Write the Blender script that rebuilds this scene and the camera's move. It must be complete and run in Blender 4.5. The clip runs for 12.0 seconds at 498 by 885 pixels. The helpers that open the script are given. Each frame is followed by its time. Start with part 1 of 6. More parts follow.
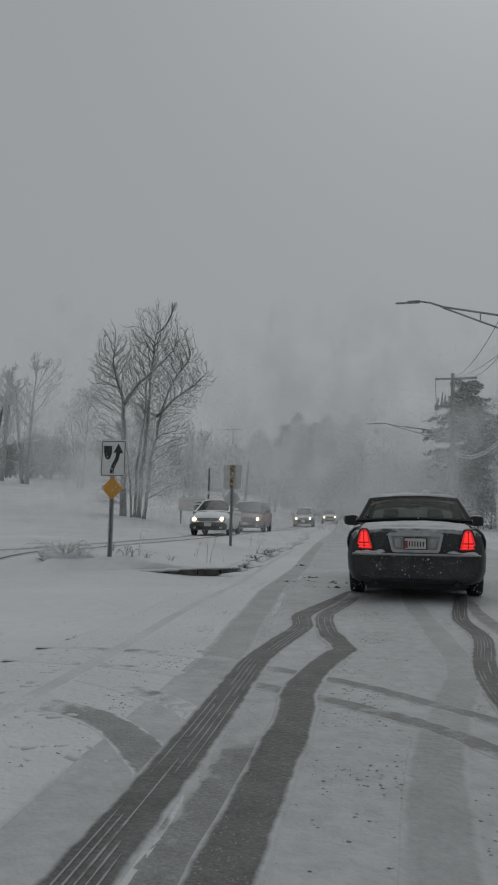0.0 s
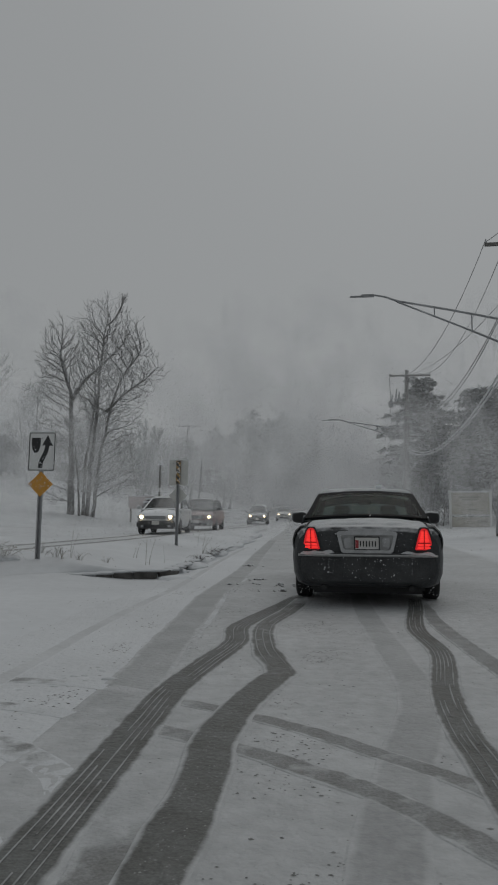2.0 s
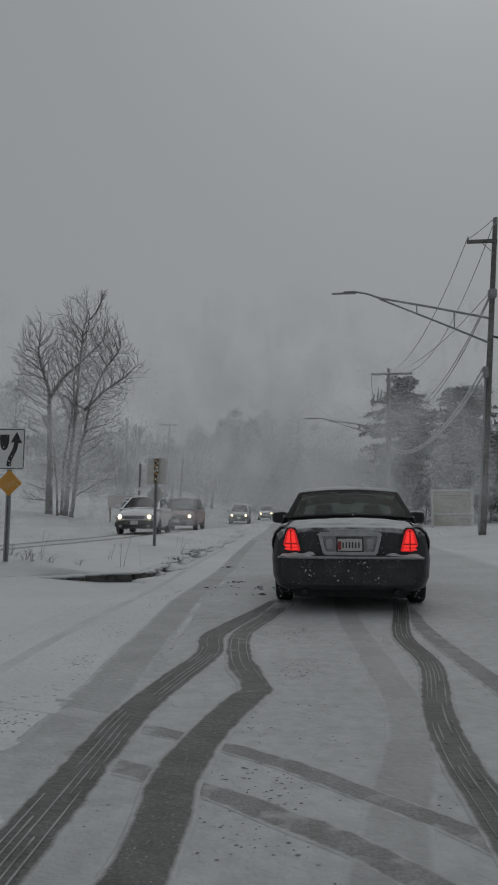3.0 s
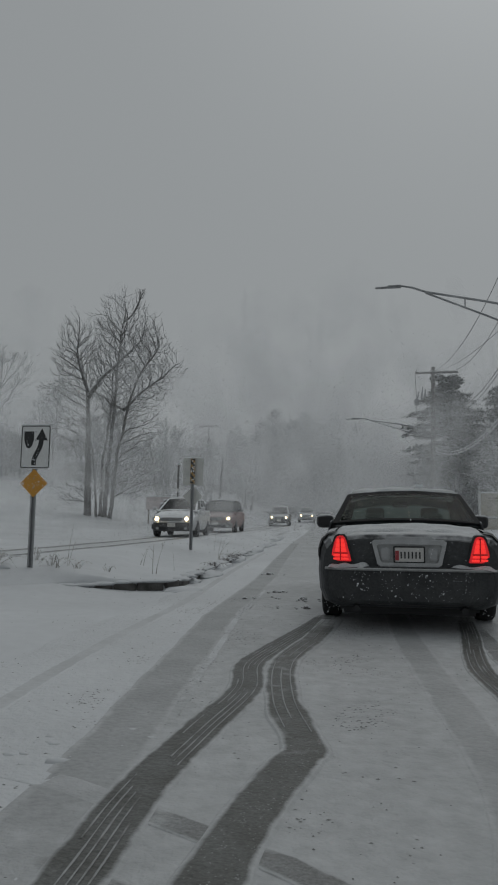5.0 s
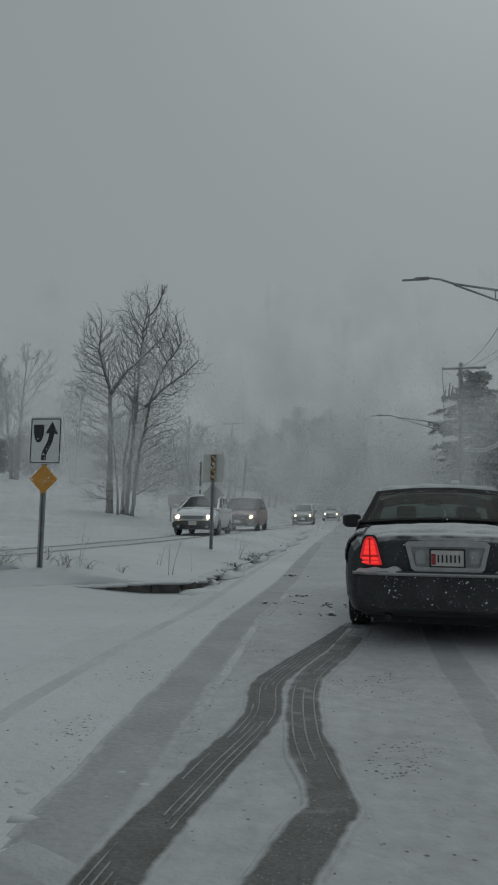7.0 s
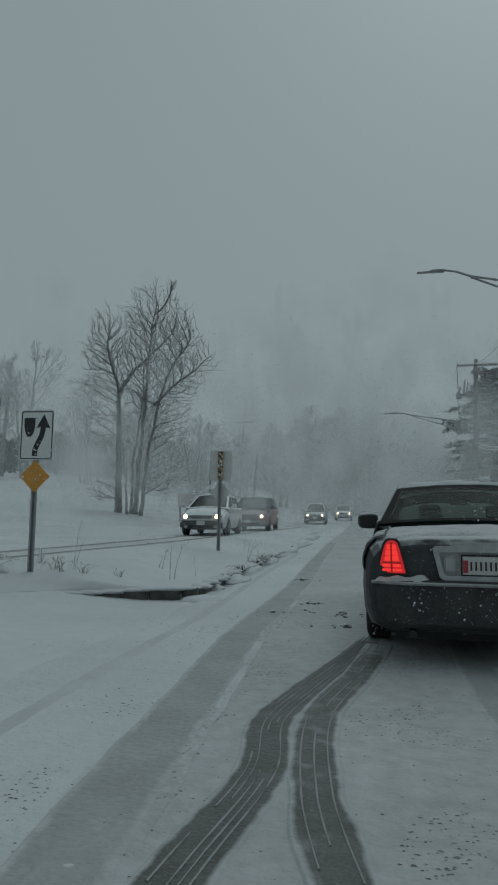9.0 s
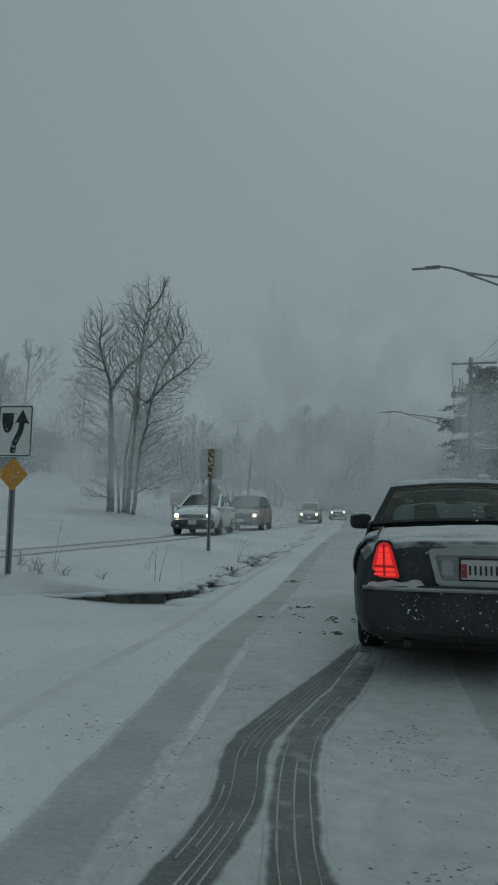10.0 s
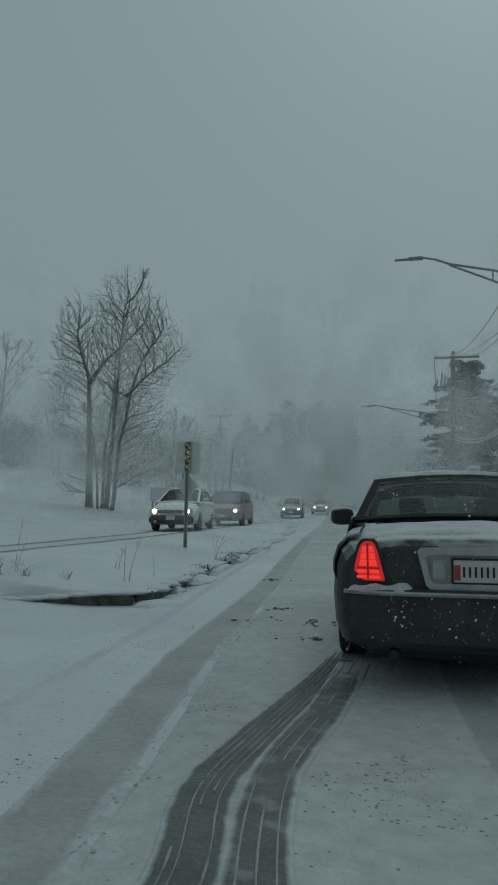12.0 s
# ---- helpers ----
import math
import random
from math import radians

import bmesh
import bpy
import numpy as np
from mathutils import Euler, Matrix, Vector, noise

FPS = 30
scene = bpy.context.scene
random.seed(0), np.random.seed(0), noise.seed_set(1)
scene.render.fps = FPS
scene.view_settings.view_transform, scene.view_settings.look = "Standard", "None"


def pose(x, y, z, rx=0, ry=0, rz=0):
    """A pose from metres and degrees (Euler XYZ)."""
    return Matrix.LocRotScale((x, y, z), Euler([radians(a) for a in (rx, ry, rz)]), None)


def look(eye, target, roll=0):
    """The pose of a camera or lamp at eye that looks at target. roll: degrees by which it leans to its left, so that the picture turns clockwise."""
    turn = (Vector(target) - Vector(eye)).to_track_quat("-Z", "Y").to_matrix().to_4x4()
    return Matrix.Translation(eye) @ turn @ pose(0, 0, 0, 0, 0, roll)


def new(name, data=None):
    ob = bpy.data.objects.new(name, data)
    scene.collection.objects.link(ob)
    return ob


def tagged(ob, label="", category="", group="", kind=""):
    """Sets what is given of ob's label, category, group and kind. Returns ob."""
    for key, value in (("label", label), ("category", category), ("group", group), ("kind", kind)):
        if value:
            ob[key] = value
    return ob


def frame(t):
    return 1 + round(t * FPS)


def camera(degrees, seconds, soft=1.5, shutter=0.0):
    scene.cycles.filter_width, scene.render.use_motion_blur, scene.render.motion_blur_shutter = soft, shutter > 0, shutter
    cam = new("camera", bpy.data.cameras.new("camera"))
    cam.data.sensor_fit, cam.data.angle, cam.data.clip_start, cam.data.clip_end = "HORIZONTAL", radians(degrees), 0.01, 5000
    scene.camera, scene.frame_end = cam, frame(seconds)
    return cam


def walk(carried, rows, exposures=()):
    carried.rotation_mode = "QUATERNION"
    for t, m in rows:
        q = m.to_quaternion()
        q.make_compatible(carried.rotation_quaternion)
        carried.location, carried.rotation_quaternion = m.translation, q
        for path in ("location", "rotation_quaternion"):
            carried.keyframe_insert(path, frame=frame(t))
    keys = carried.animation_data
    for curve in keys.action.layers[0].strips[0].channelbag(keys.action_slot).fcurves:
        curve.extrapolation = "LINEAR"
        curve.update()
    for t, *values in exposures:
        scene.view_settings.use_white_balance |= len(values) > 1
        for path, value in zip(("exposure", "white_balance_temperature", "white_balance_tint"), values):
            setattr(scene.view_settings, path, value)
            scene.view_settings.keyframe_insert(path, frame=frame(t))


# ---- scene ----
cam = camera(40.0, 12.0, soft=2.0)
PATH = [
    (0, (0.549, 0.143, 1.181), (0.169, 2.094, 1.399), 0.5),
    (0.5, (0.555, 0.403, 1.178), (0.189, 2.358, 1.393), 0.5),
    (1, (0.569, 0.7, 1.175), (0.231, 2.659, 1.389), 0.5),
    (1.5, (0.598, 0.96, 1.176), (0.298, 2.926, 1.39), 0.3),
    (2, (0.634, 1.197, 1.186), (0.379, 3.17, 1.398), 0.2),
    (2.5, (0.647, 1.408, 1.204), (0.436, 3.385, 1.413), 0.2),
    (2.7, (0.649, 1.521, 1.197), (0.449, 3.5, 1.406), 0.0),
    (4.5, (0.515, 2.451, 1.235), (0.226, 4.418, 1.449), 0.4),
    (5, (0.501, 2.726, 1.229), (0.182, 4.689, 1.443), 0.3),
    (5.5, (0.489, 2.942, 1.235), (0.154, 4.902, 1.446), 0.3),
    (6, (0.47, 3.104, 1.235), (0.115, 5.061, 1.445), 0.4),
    (6.5, (0.454, 3.258, 1.234), (0.081, 5.212, 1.441), 0.5),
    (7, (0.434, 3.426, 1.233), (0.046, 5.377, 1.441), 0.5),
    (9, (0.341, 4.281, 1.242), (-0.081, 6.225, 1.448), 0.5),
    (9.5, (0.357, 4.522, 1.248), (-0.063, 6.467, 1.453), 0.5),
    (10, (0.353, 4.719, 1.251), (-0.055, 6.666, 1.454), 0.5),
    (10.5, (0.335, 4.908, 1.253), (-0.058, 6.859, 1.45), 0.5),
    (11, (0.365, 4.998, 1.265), (-0.016, 6.952, 1.456), 0.4),
    (11.5, (0.363, 5.099, 1.267), (-0.007, 7.055, 1.455), 0.4),
    (12, (0.336, 5.34, 1.254), (-0.023, 7.298, 1.443), 0.3),
]
walk(cam, [(t, look(eye, target, roll)) for t, eye, target, roll in PATH],
     [(0, -0.02, 6300, 8), (0.5, -0.08, 6450, 10), (1.0, -0.19, 6540, 10), (1.6, -0.18, 6450, 9), (2.5, -0.22, 6350, 8), (5.5, -0.2, 6250, 6), (7.0, -0.2, 6100, 2), (9.5, -0.27, 5650, -8), (12, -0.3, 5500, -12)])

# ---- world and light: an even overcast sky in falling snow ----
world = bpy.data.worlds.new("overcast")
scene.world = world
world.use_nodes = True
wn, wl = world.node_tree.nodes, world.node_tree.links
sky = wn.new("ShaderNodeTexSky")
sky.sky_type, sky.sun_disc = "NISHITA", False
sky.sun_elevation, sky.sun_rotation = radians(55), radians(20)
sky.air_density, sky.dust_density, sky.ozone_density = 1.0, 8.0, 1.0
grey = wn.new("ShaderNodeHueSaturation")
grey.inputs["Saturation"].default_value = 0.12
cloud = wn.new("ShaderNodeMix")
cloud.data_type, cloud.inputs[0].default_value = "RGBA", 0.95
cloud.inputs[7].default_value = (3.2, 3.26, 3.3, 1)
wl.new(sky.outputs[0], grey.inputs["Color"])
wl.new(grey.outputs[0], cloud.inputs[6])
wl.new(cloud.outputs[2], wn["Background"].inputs[0])
wn["Background"].inputs[1].default_value = 0.1
scene.cycles.transparent_max_bounces = 32
sun = new("sun", bpy.data.lights.new("sun", "SUN"))
sun.data.energy, sun.data.angle, sun.data.color = 0.5, radians(60), (1.0, 0.97, 0.93)
sun.matrix_world = pose(0, 0, 40, 35, 0, 160)


# ---- materials ----
def grained(n, l, co, colour, dark, scale, fine):
    """Patches between two colours and, on top, a finer grain."""
    big = n.new("ShaderNodeTexNoise")
    big.inputs["Scale"].default_value, big.inputs["Detail"].default_value = scale, 6
    l.new(co, big.inputs["Vector"])
    ramp = n.new("ShaderNodeMapRange")
    ramp.inputs[1].default_value, ramp.inputs[2].default_value = 0.3, 0.7
    l.new(big.outputs[0], ramp.inputs[0])
    mix = n.new("ShaderNodeMix")
    mix.data_type = "RGBA"
    mix.inputs[6].default_value, mix.inputs[7].default_value = (*dark, 1), (*colour, 1)
    l.new(ramp.outputs[0], mix.inputs[0])
    if not fine:
        return mix.outputs[2]
    f = n.new("ShaderNodeTexNoise")
    f.inputs["Scale"].default_value, f.inputs["Detail"].default_value = scale * 14, 4
    l.new(co, f.inputs["Vector"])
    fm = n.new("ShaderNodeMix")
    fm.data_type, fm.blend_type = "RGBA", "MULTIPLY"
    fm.inputs[0].default_value = 1.0
    fr = n.new("ShaderNodeMapRange")
    fr.inputs[1].default_value, fr.inputs[2].default_value = 0.3, 0.7
    fr.inputs[3].default_value, fr.inputs[4].default_value = 1 - fine, 1.0
    l.new(f.outputs[0], fr.inputs[0])
    l.new(mix.outputs[2], fm.inputs[6])
    l.new(fr.outputs[0], fm.inputs[7])
    return fm.outputs[2]


def material(name, colour, rough=0.6, metal=0.0, var=0.15, scale=3.0, fine=0.0, bump=0.0, bump_scale=40.0,
             snow=0.0, snow_from=0.35, spec=0.5, rand=0.0, emit=0.0, second=None, coat=0.0, worn=None, worn_noise=0.9, clear=0.0):
    """Base colour with two scales of variation, bump, and snow caught on faces that look up."""
    m = bpy.data.materials.new(name)
    m.use_nodes = True
    n, l = m.node_tree.nodes, m.node_tree.links
    b = n["Principled BSDF"]
    b.inputs["Roughness"].default_value, b.inputs["Metallic"].default_value = rough, metal
    b.inputs["Specular IOR Level"].default_value = spec
    if coat:
        b.inputs["Coat Weight"].default_value = coat
        b.inputs["Coat Roughness"].default_value = 0.08
    co = n.new("ShaderNodeNewGeometry").outputs["Position"]
    out = grained(n, l, co, colour, second or tuple(c * (1 - 2 * var) for c in colour), scale, fine)
    if rand:
        info = n.new("ShaderNodeNewGeometry")
        hsv = n.new("ShaderNodeHueSaturation")
        vr = n.new("ShaderNodeMapRange")
        vr.inputs[3].default_value, vr.inputs[4].default_value = 1 - rand, 1 + rand
        l.new(info.outputs["Random Per Island"], vr.inputs[0])
        l.new(vr.outputs[0], hsv.inputs["Value"])
        l.new(out, hsv.inputs["Color"])
        out = hsv.outputs[0]
    if snow:
        geo = n.new("ShaderNodeNewGeometry")
        sep = n.new("ShaderNodeSeparateXYZ")
        l.new(geo.outputs["Normal"], sep.inputs[0])
        sn = n.new("ShaderNodeTexNoise")
        sn.inputs["Scale"].default_value, sn.inputs["Detail"].default_value = 6, 5
        l.new(co, sn.inputs["Vector"])
        add = n.new("ShaderNodeMath")
        add.operation = "ADD"
        l.new(sep.outputs[2], add.inputs[0])
        l.new(sn.outputs[0], add.inputs[1])
        sr = n.new("ShaderNodeMapRange")
        sr.inputs[1].default_value, sr.inputs[2].default_value = snow_from + 0.4, snow_from + 0.7
        sr.inputs[4].default_value = snow
        l.new(add.outputs[0], sr.inputs[0])
        sm_ = n.new("ShaderNodeMix")
        sm_.data_type = "RGBA"
        sm_.inputs[7].default_value = (0.82, 0.84, 0.86, 1)
        l.new(sr.outputs[0], sm_.inputs[0])
        l.new(out, sm_.inputs[6])
        out = sm_.outputs[2]
    if worn:
        # towards its rim the strip blends into the snow below, in a ragged way
        at = n.new("ShaderNodeAttribute")
        at.attribute_name = "wear"
        wn_ = n.new("ShaderNodeTexNoise")
        wn_.inputs["Scale"].default_value, wn_.inputs["Detail"].default_value = 9, 8
        l.new(co, wn_.inputs["Vector"])
        k = n.new("ShaderNodeMath")
        k.operation, k.inputs[1].default_value = "MULTIPLY_ADD", worn_noise
        l.new(wn_.outputs[0], k.inputs[0])
        l.new(at.outputs["Fac"], k.inputs[2])
        wr = n.new("ShaderNodeMapRange")
        wr.inputs[1].default_value, wr.inputs[2].default_value = 0.35 + 0.5 * worn_noise, 0.75 + 0.5 * worn_noise
        l.new(k.outputs[0], wr.inputs[0])
        below = grained(n, l, co, worn[0], tuple(c * (1 - 2 * worn[1]) for c in worn[0]), worn[2], worn[3])
        wm = n.new("ShaderNodeMix")
        wm.data_type = "RGBA"
        l.new(wr.outputs[0], wm.inputs[0])
        l.new(below, wm.inputs[6])
        l.new(out, wm.inputs[7])
        out = wm.outputs[2]
    l.new(out, b.inputs["Base Color"])
    if bump:
        t = n.new("ShaderNodeTexNoise")
        t.inputs["Scale"].default_value, t.inputs["Detail"].default_value = bump_scale, 6
        l.new(co, t.inputs["Vector"])
        bp = n.new("ShaderNodeBump")
        bp.inputs["Strength"].default_value, bp.inputs["Distance"].default_value = bump, 0.02
        l.new(t.outputs[0], bp.inputs["Height"])
        l.new(bp.outputs[0], b.inputs["Normal"])
    if emit:
        b.inputs["Emission Color"].default_value = (*colour, 1)
        b.inputs["Emission Strength"].default_value = emit
    if clear:
        b.inputs["Alpha"].default_value = 1 - clear
    return m


def glass_material(name, tint, gloss=0.8):
    """A thin pane: tinted see-through with a mirror sheen."""
    m = bpy.data.materials.new(name)
    m.use_nodes = True
    n, l = m.node_tree.nodes, m.node_tree.links
    clear, shine, mix, fr = (n.new("ShaderNode" + k) for k in ("BsdfTransparent", "BsdfGlossy", "MixShader", "Fresnel"))
    clear.inputs[0].default_value = (*tint, 1)
    shine.inputs["Roughness"].default_value = 0.06
    shine.inputs[0].default_value = (gloss, gloss, gloss, 1)
    fr.inputs[0].default_value = 1.5
    l.new(fr.outputs[0], mix.inputs[0])
    l.new(clear.outputs[0], mix.inputs[1])
    l.new(shine.outputs[0], mix.inputs[2])
    l.new(mix.outputs[0], n["Material Output"].inputs[0])
    return m


ON_FIELD = ((0.635, 0.655, 0.675), 0.08, 0.35, 0.06)
ON_PACKED = ((0.52, 0.535, 0.546), 0.10, 0.6, 0.2)
SNOW = material("fresh_snow", (0.84, 0.86, 0.88), 0.75, var=0.03, scale=0.7, fine=0.05, bump=0.5, bump_scale=9)
FIELD = material("field_snow", (0.635, 0.655, 0.675), 0.8, var=0.08, scale=0.35, fine=0.06, bump=0.5, bump_scale=6)
PACKED = material("packed_snow", (0.52, 0.535, 0.546), 0.6, var=0.10, scale=0.6, fine=0.2, bump=1.0, bump_scale=22, worn=ON_FIELD, worn_noise=0.6)
SLUSH = material("thin_slush", (0.40, 0.412, 0.42), 0.55, var=0.12, scale=2.0, fine=0.15, bump=0.8, bump_scale=26, worn=ON_PACKED)
DARKSLUSH = material("dark_slush", (0.172, 0.18, 0.175), 0.5, var=0.2, scale=5, fine=0.4, bump=0.7, bump_scale=28, second=(0.11, 0.112, 0.104), spec=0.3, worn=ON_PACKED, worn_noise=0.8)
MIDSLUSH = material("grey_slush", (0.33, 0.342, 0.346), 0.5, var=0.2, scale=5, fine=0.35, bump=0.7, bump_scale=45, second=(0.23, 0.235, 0.23), spec=0.3, worn=ON_PACKED, worn_noise=1.6)
RIB = material("snow_rib_of_tread", (0.40, 0.41, 0.415), 0.6, var=0.1, scale=5, fine=0.2, worn=((0.27, 0.275, 0.265), 0.2, 9, 0.3), worn_noise=1.8)
FRESHSLUSH = material("slush_on_fresh_snow", (0.36, 0.372, 0.376), 0.55, var=0.2, scale=5, fine=0.35, bump=0.7, bump_scale=45, second=(0.26, 0.266, 0.264), spec=0.3, worn=ON_FIELD, worn_noise=1.4)
FAINT = material("faintly_pressed_snow", (0.56, 0.575, 0.59), 0.7, var=0.08, scale=2, fine=0.1, bump=0.6, bump_scale=12, worn=ON_FIELD, worn_noise=1.2)
BAR = material("snow_bar_of_tread", (0.43, 0.44, 0.445), 0.6, var=0.1, scale=5, fine=0.2, worn=((0.37, 0.38, 0.375), 0.15, 5, 0.3), worn_noise=1.8)
RIDGE = material("low_snow_ridge", (0.63, 0.65, 0.665), 0.75, var=0.08, scale=4, fine=0.15, bump=0.9, bump_scale=30, worn=ON_PACKED, worn_noise=1.8)
RIDGELUMP = material("greyed_snow_lump", (0.5, 0.515, 0.525), 0.75, var=0.15, scale=9, fine=0.2, rand=0.15)
FLECK = material("grey_snow_fleck", (0.34, 0.35, 0.345), 0.7, var=0.15, scale=6, rand=0.2)
CRUMB = material("slush_crumb", (0.26, 0.265, 0.26), 0.6, var=0.2, scale=5, rand=0.3)
CRUST = material("thin_crusted_snow", (0.62, 0.64, 0.655), 0.7, var=0.12, scale=5, fine=0.25, bump=0.8, bump_scale=30)
DUSTING = material("blown_snow_film", (0.56, 0.58, 0.59), 0.7, var=0.15, scale=4, fine=0.3, bump=0.5, bump_scale=30, worn=((0.03, 0.033, 0.036), 0.2, 3, 0.3), worn_noise=2.2)
CLOD = material("dirty_snow_clod", (0.34, 0.342, 0.34), 0.75, var=0.3, scale=30, fine=0.4, bump=0.5, bump_scale=60, snow=0.8, snow_from=0.4)
KERB = material("wet_kerb_concrete", (0.15, 0.145, 0.135), 0.7, var=0.3, scale=6, fine=0.4, bump=0.6, bump_scale=50, snow=0.9, snow_from=0.35)
# Bark and twig tones raised to stand in for haze; upper faces carry snow.
BARK = material("haze_lifted_bark", (0.29, 0.284, 0.275), 0.9, var=0.3, scale=5, fine=0.3, bump=0.6, bump_scale=25, snow=0.8, snow_from=0.18)
TWIG = material("haze_lifted_twig", (0.43, 0.425, 0.42), 0.9, var=0.25, scale=2, snow=0.8, snow_from=0.2, rand=0.2)
# Twigs of the farther trees: haze is put into the pale base colour.
HAZETWIG = material("haze_paled_twigs", (0.74, 0.75, 0.755), 0.95, var=0.12, scale=0.15, snow=0.5, snow_from=0.35, rand=0.12)
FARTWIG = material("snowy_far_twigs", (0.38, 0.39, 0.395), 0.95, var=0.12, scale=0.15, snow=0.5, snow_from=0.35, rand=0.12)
NEEDLE = material("snowy_needles", (0.21, 0.225, 0.215), 0.85, var=0.2, scale=1.2, snow=0.9, snow_from=0.22, rand=0.25)
SNOWTWIG = material("snow_loaded_twig", (0.26, 0.26, 0.262), 0.9, var=0.15, scale=2, snow=1.0, snow_from=0.05, rand=0.15)
# Translucent white for the wisps that stand in for haze in the distance.
HAZE_BODY = 0.2
HAZE_WISP = material("haze_wisps", (0.95, 0.955, 0.96), 0.8, var=0.01, scale=1)
at_ = HAZE_WISP.node_tree.nodes.new("ShaderNodeAttribute")
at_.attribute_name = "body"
thin = HAZE_WISP.node_tree.nodes.new("ShaderNodeMath")
thin.operation, thin.inputs[1].default_value = "MULTIPLY", HAZE_BODY
HAZE_WISP.node_tree.links.new(at_.outputs["Fac"], thin.inputs[0])
HAZE_WISP.node_tree.links.new(thin.outputs[0], HAZE_WISP.node_tree.nodes["Principled BSDF"].inputs["Alpha"])
FLAKE = material("snowflake", (0.95, 0.955, 0.96), 0.8, var=0.01, scale=1, clear=0.67)
WEED = material("dry_weed", (0.4, 0.375, 0.335), 0.9, var=0.25, scale=8, snow=0.95, snow_from=0.02)
BRUSH = material("dead_brush", (0.15, 0.14, 0.125), 0.9, var=0.3, scale=9, snow=0.9, snow_from=0.3)
POLEWOOD = material("weathered_pole_wood", (0.21, 0.205, 0.195), 0.85, var=0.25, scale=5, fine=0.25, bump=0.5, bump_scale=50, snow=0.4, snow_from=0.6)
# Far trunks paled in base colour to imitate haze; snow on upper faces.
FARTRUNK = material("haze_paled_far_trunk", (0.55, 0.55, 0.55), 0.9, var=0.15, scale=3, snow=0.6, snow_from=0.4)
FARWOOD = material("frosted_far_pole", (0.2, 0.2, 0.2), 0.9, var=0.15, scale=3, snow=0.6, snow_from=0.4)
GALV = material("galvanised_steel", (0.36, 0.37, 0.38), 0.55, 0.15, var=0.15, scale=9, fine=0.15, snow=0.6, snow_from=0.6)
ALU = material("dull_sign_back", (0.62, 0.625, 0.6), 0.65, 0.0, var=0.1, scale=6, fine=0.1)
WIRE = material("snowy_wire", (0.3, 0.3, 0.3), 0.8, snow=0.7, snow_from=0.3)
CABLE = material("snow_covered_cable", (0.62, 0.63, 0.64), 0.8, snow=1.0, snow_from=0.0)
WHITE = material("white_sign_sheet", (0.7, 0.71, 0.7), 0.45, var=0.05, scale=7, fine=0.06)
BLACK = material("black_sign_ink", (0.025, 0.026, 0.028), 0.5, var=0.2, scale=12, fine=0.4)
DULLBLACK = material("snow_dulled_black", (0.085, 0.087, 0.088), 0.6, var=0.3, scale=14, fine=0.5)
DULLAMBER = material("snow_dulled_amber", (0.52, 0.33, 0.12), 0.55, var=0.15, scale=14, fine=0.3)
AMBER = material("amber_sign_sheet", (0.62, 0.30, 0.035), 0.45, var=0.06, scale=6, fine=0.1)
PILLAR = material("black_window_frame", (0.014, 0.016, 0.018), 0.65, var=0.3, scale=6, fine=0.3, spec=0.12)
# Saloon blacks lifted to imitate windscreen haze; the paler patches are salt and dust.
PAINT = material("black_car_paint", (0.032, 0.036, 0.04), 0.45, var=0.3, scale=2.5, fine=0.4, coat=0.12, spec=0.3, second=(0.058, 0.062, 0.065), snow=0.5, snow_from=0.55)
GRIME = material("grimy_black_bumper", (0.03, 0.033, 0.036), 0.5, var=0.3, scale=3.5, fine=0.4, bump=0.2, spec=0.3, second=(0.075, 0.078, 0.08))
CHROME = material("road_salted_chrome", (0.55, 0.56, 0.57), 0.32, 0.9, var=0.15, scale=8, fine=0.2)
SILVER = material("frosted_silver_panel", (0.42, 0.43, 0.43), 0.45, 0.4, var=0.15, scale=9, fine=0.2)
LAMP_RED = material("lit_red_lens", (0.72, 0.02, 0.024), 0.3, var=0.2, scale=14, emit=0.5)
LAMP_HOT = material("bright_red_filament_window", (1.0, 0.035, 0.03), 0.3, var=0.2, scale=25, emit=0.9)
LAMP_DIM = material("dim_red_lens", (0.36, 0.014, 0.014), 0.25, var=0.25, scale=14, emit=0.3)
RUBBER = material("wet_rubber", (0.02, 0.02, 0.021), 0.7, var=0.3, scale=12, fine=0.3, snow=0.35, snow_from=0.55)
RIM = material("dirty_alloy", (0.3, 0.3, 0.31), 0.45, 0.7, var=0.2, scale=15, fine=0.3)
TRIM = material("black_plastic", (0.02, 0.021, 0.023), 0.55, var=0.2, scale=8)
SEAT = material("dark_grey_upholstery", (0.05, 0.053, 0.055), 0.8, var=0.2, scale=6)
PLATE = material("white_number_plate", (0.62, 0.61, 0.59), 0.5, var=0.08, scale=20)
PLATE_RED = material("red_plate_print", (0.38, 0.05, 0.06), 0.5, var=0.1, scale=30)
HEADLAMP = material("lit_headlamp", (1.0, 0.74, 0.42), 0.2, var=0.02, emit=9.0)
LENS = material("clear_lamp_lens", (0.42, 0.43, 0.44), 0.35, 0.0, var=0.1, scale=15)
VAN_RED = material("dusty_maroon_paint", (0.21, 0.075, 0.068), 0.4, 0.1, var=0.15, scale=3, snow=0.3, snow_from=0.8, coat=0.3)
VAN_GREY = material("van_grey_cladding", (0.24, 0.24, 0.24), 0.5, 0.1, var=0.15, scale=4)
DARK_LOWER = material("dark_lower_bumper", (0.09, 0.092, 0.095), 0.55, var=0.25, scale=5, fine=0.3, snow=0.5, snow_from=0.6)
CAR_WHITE = material("white_car_paint", (0.58, 0.59, 0.6), 0.35, var=0.08, scale=3, snow=0.9, snow_from=0.4)
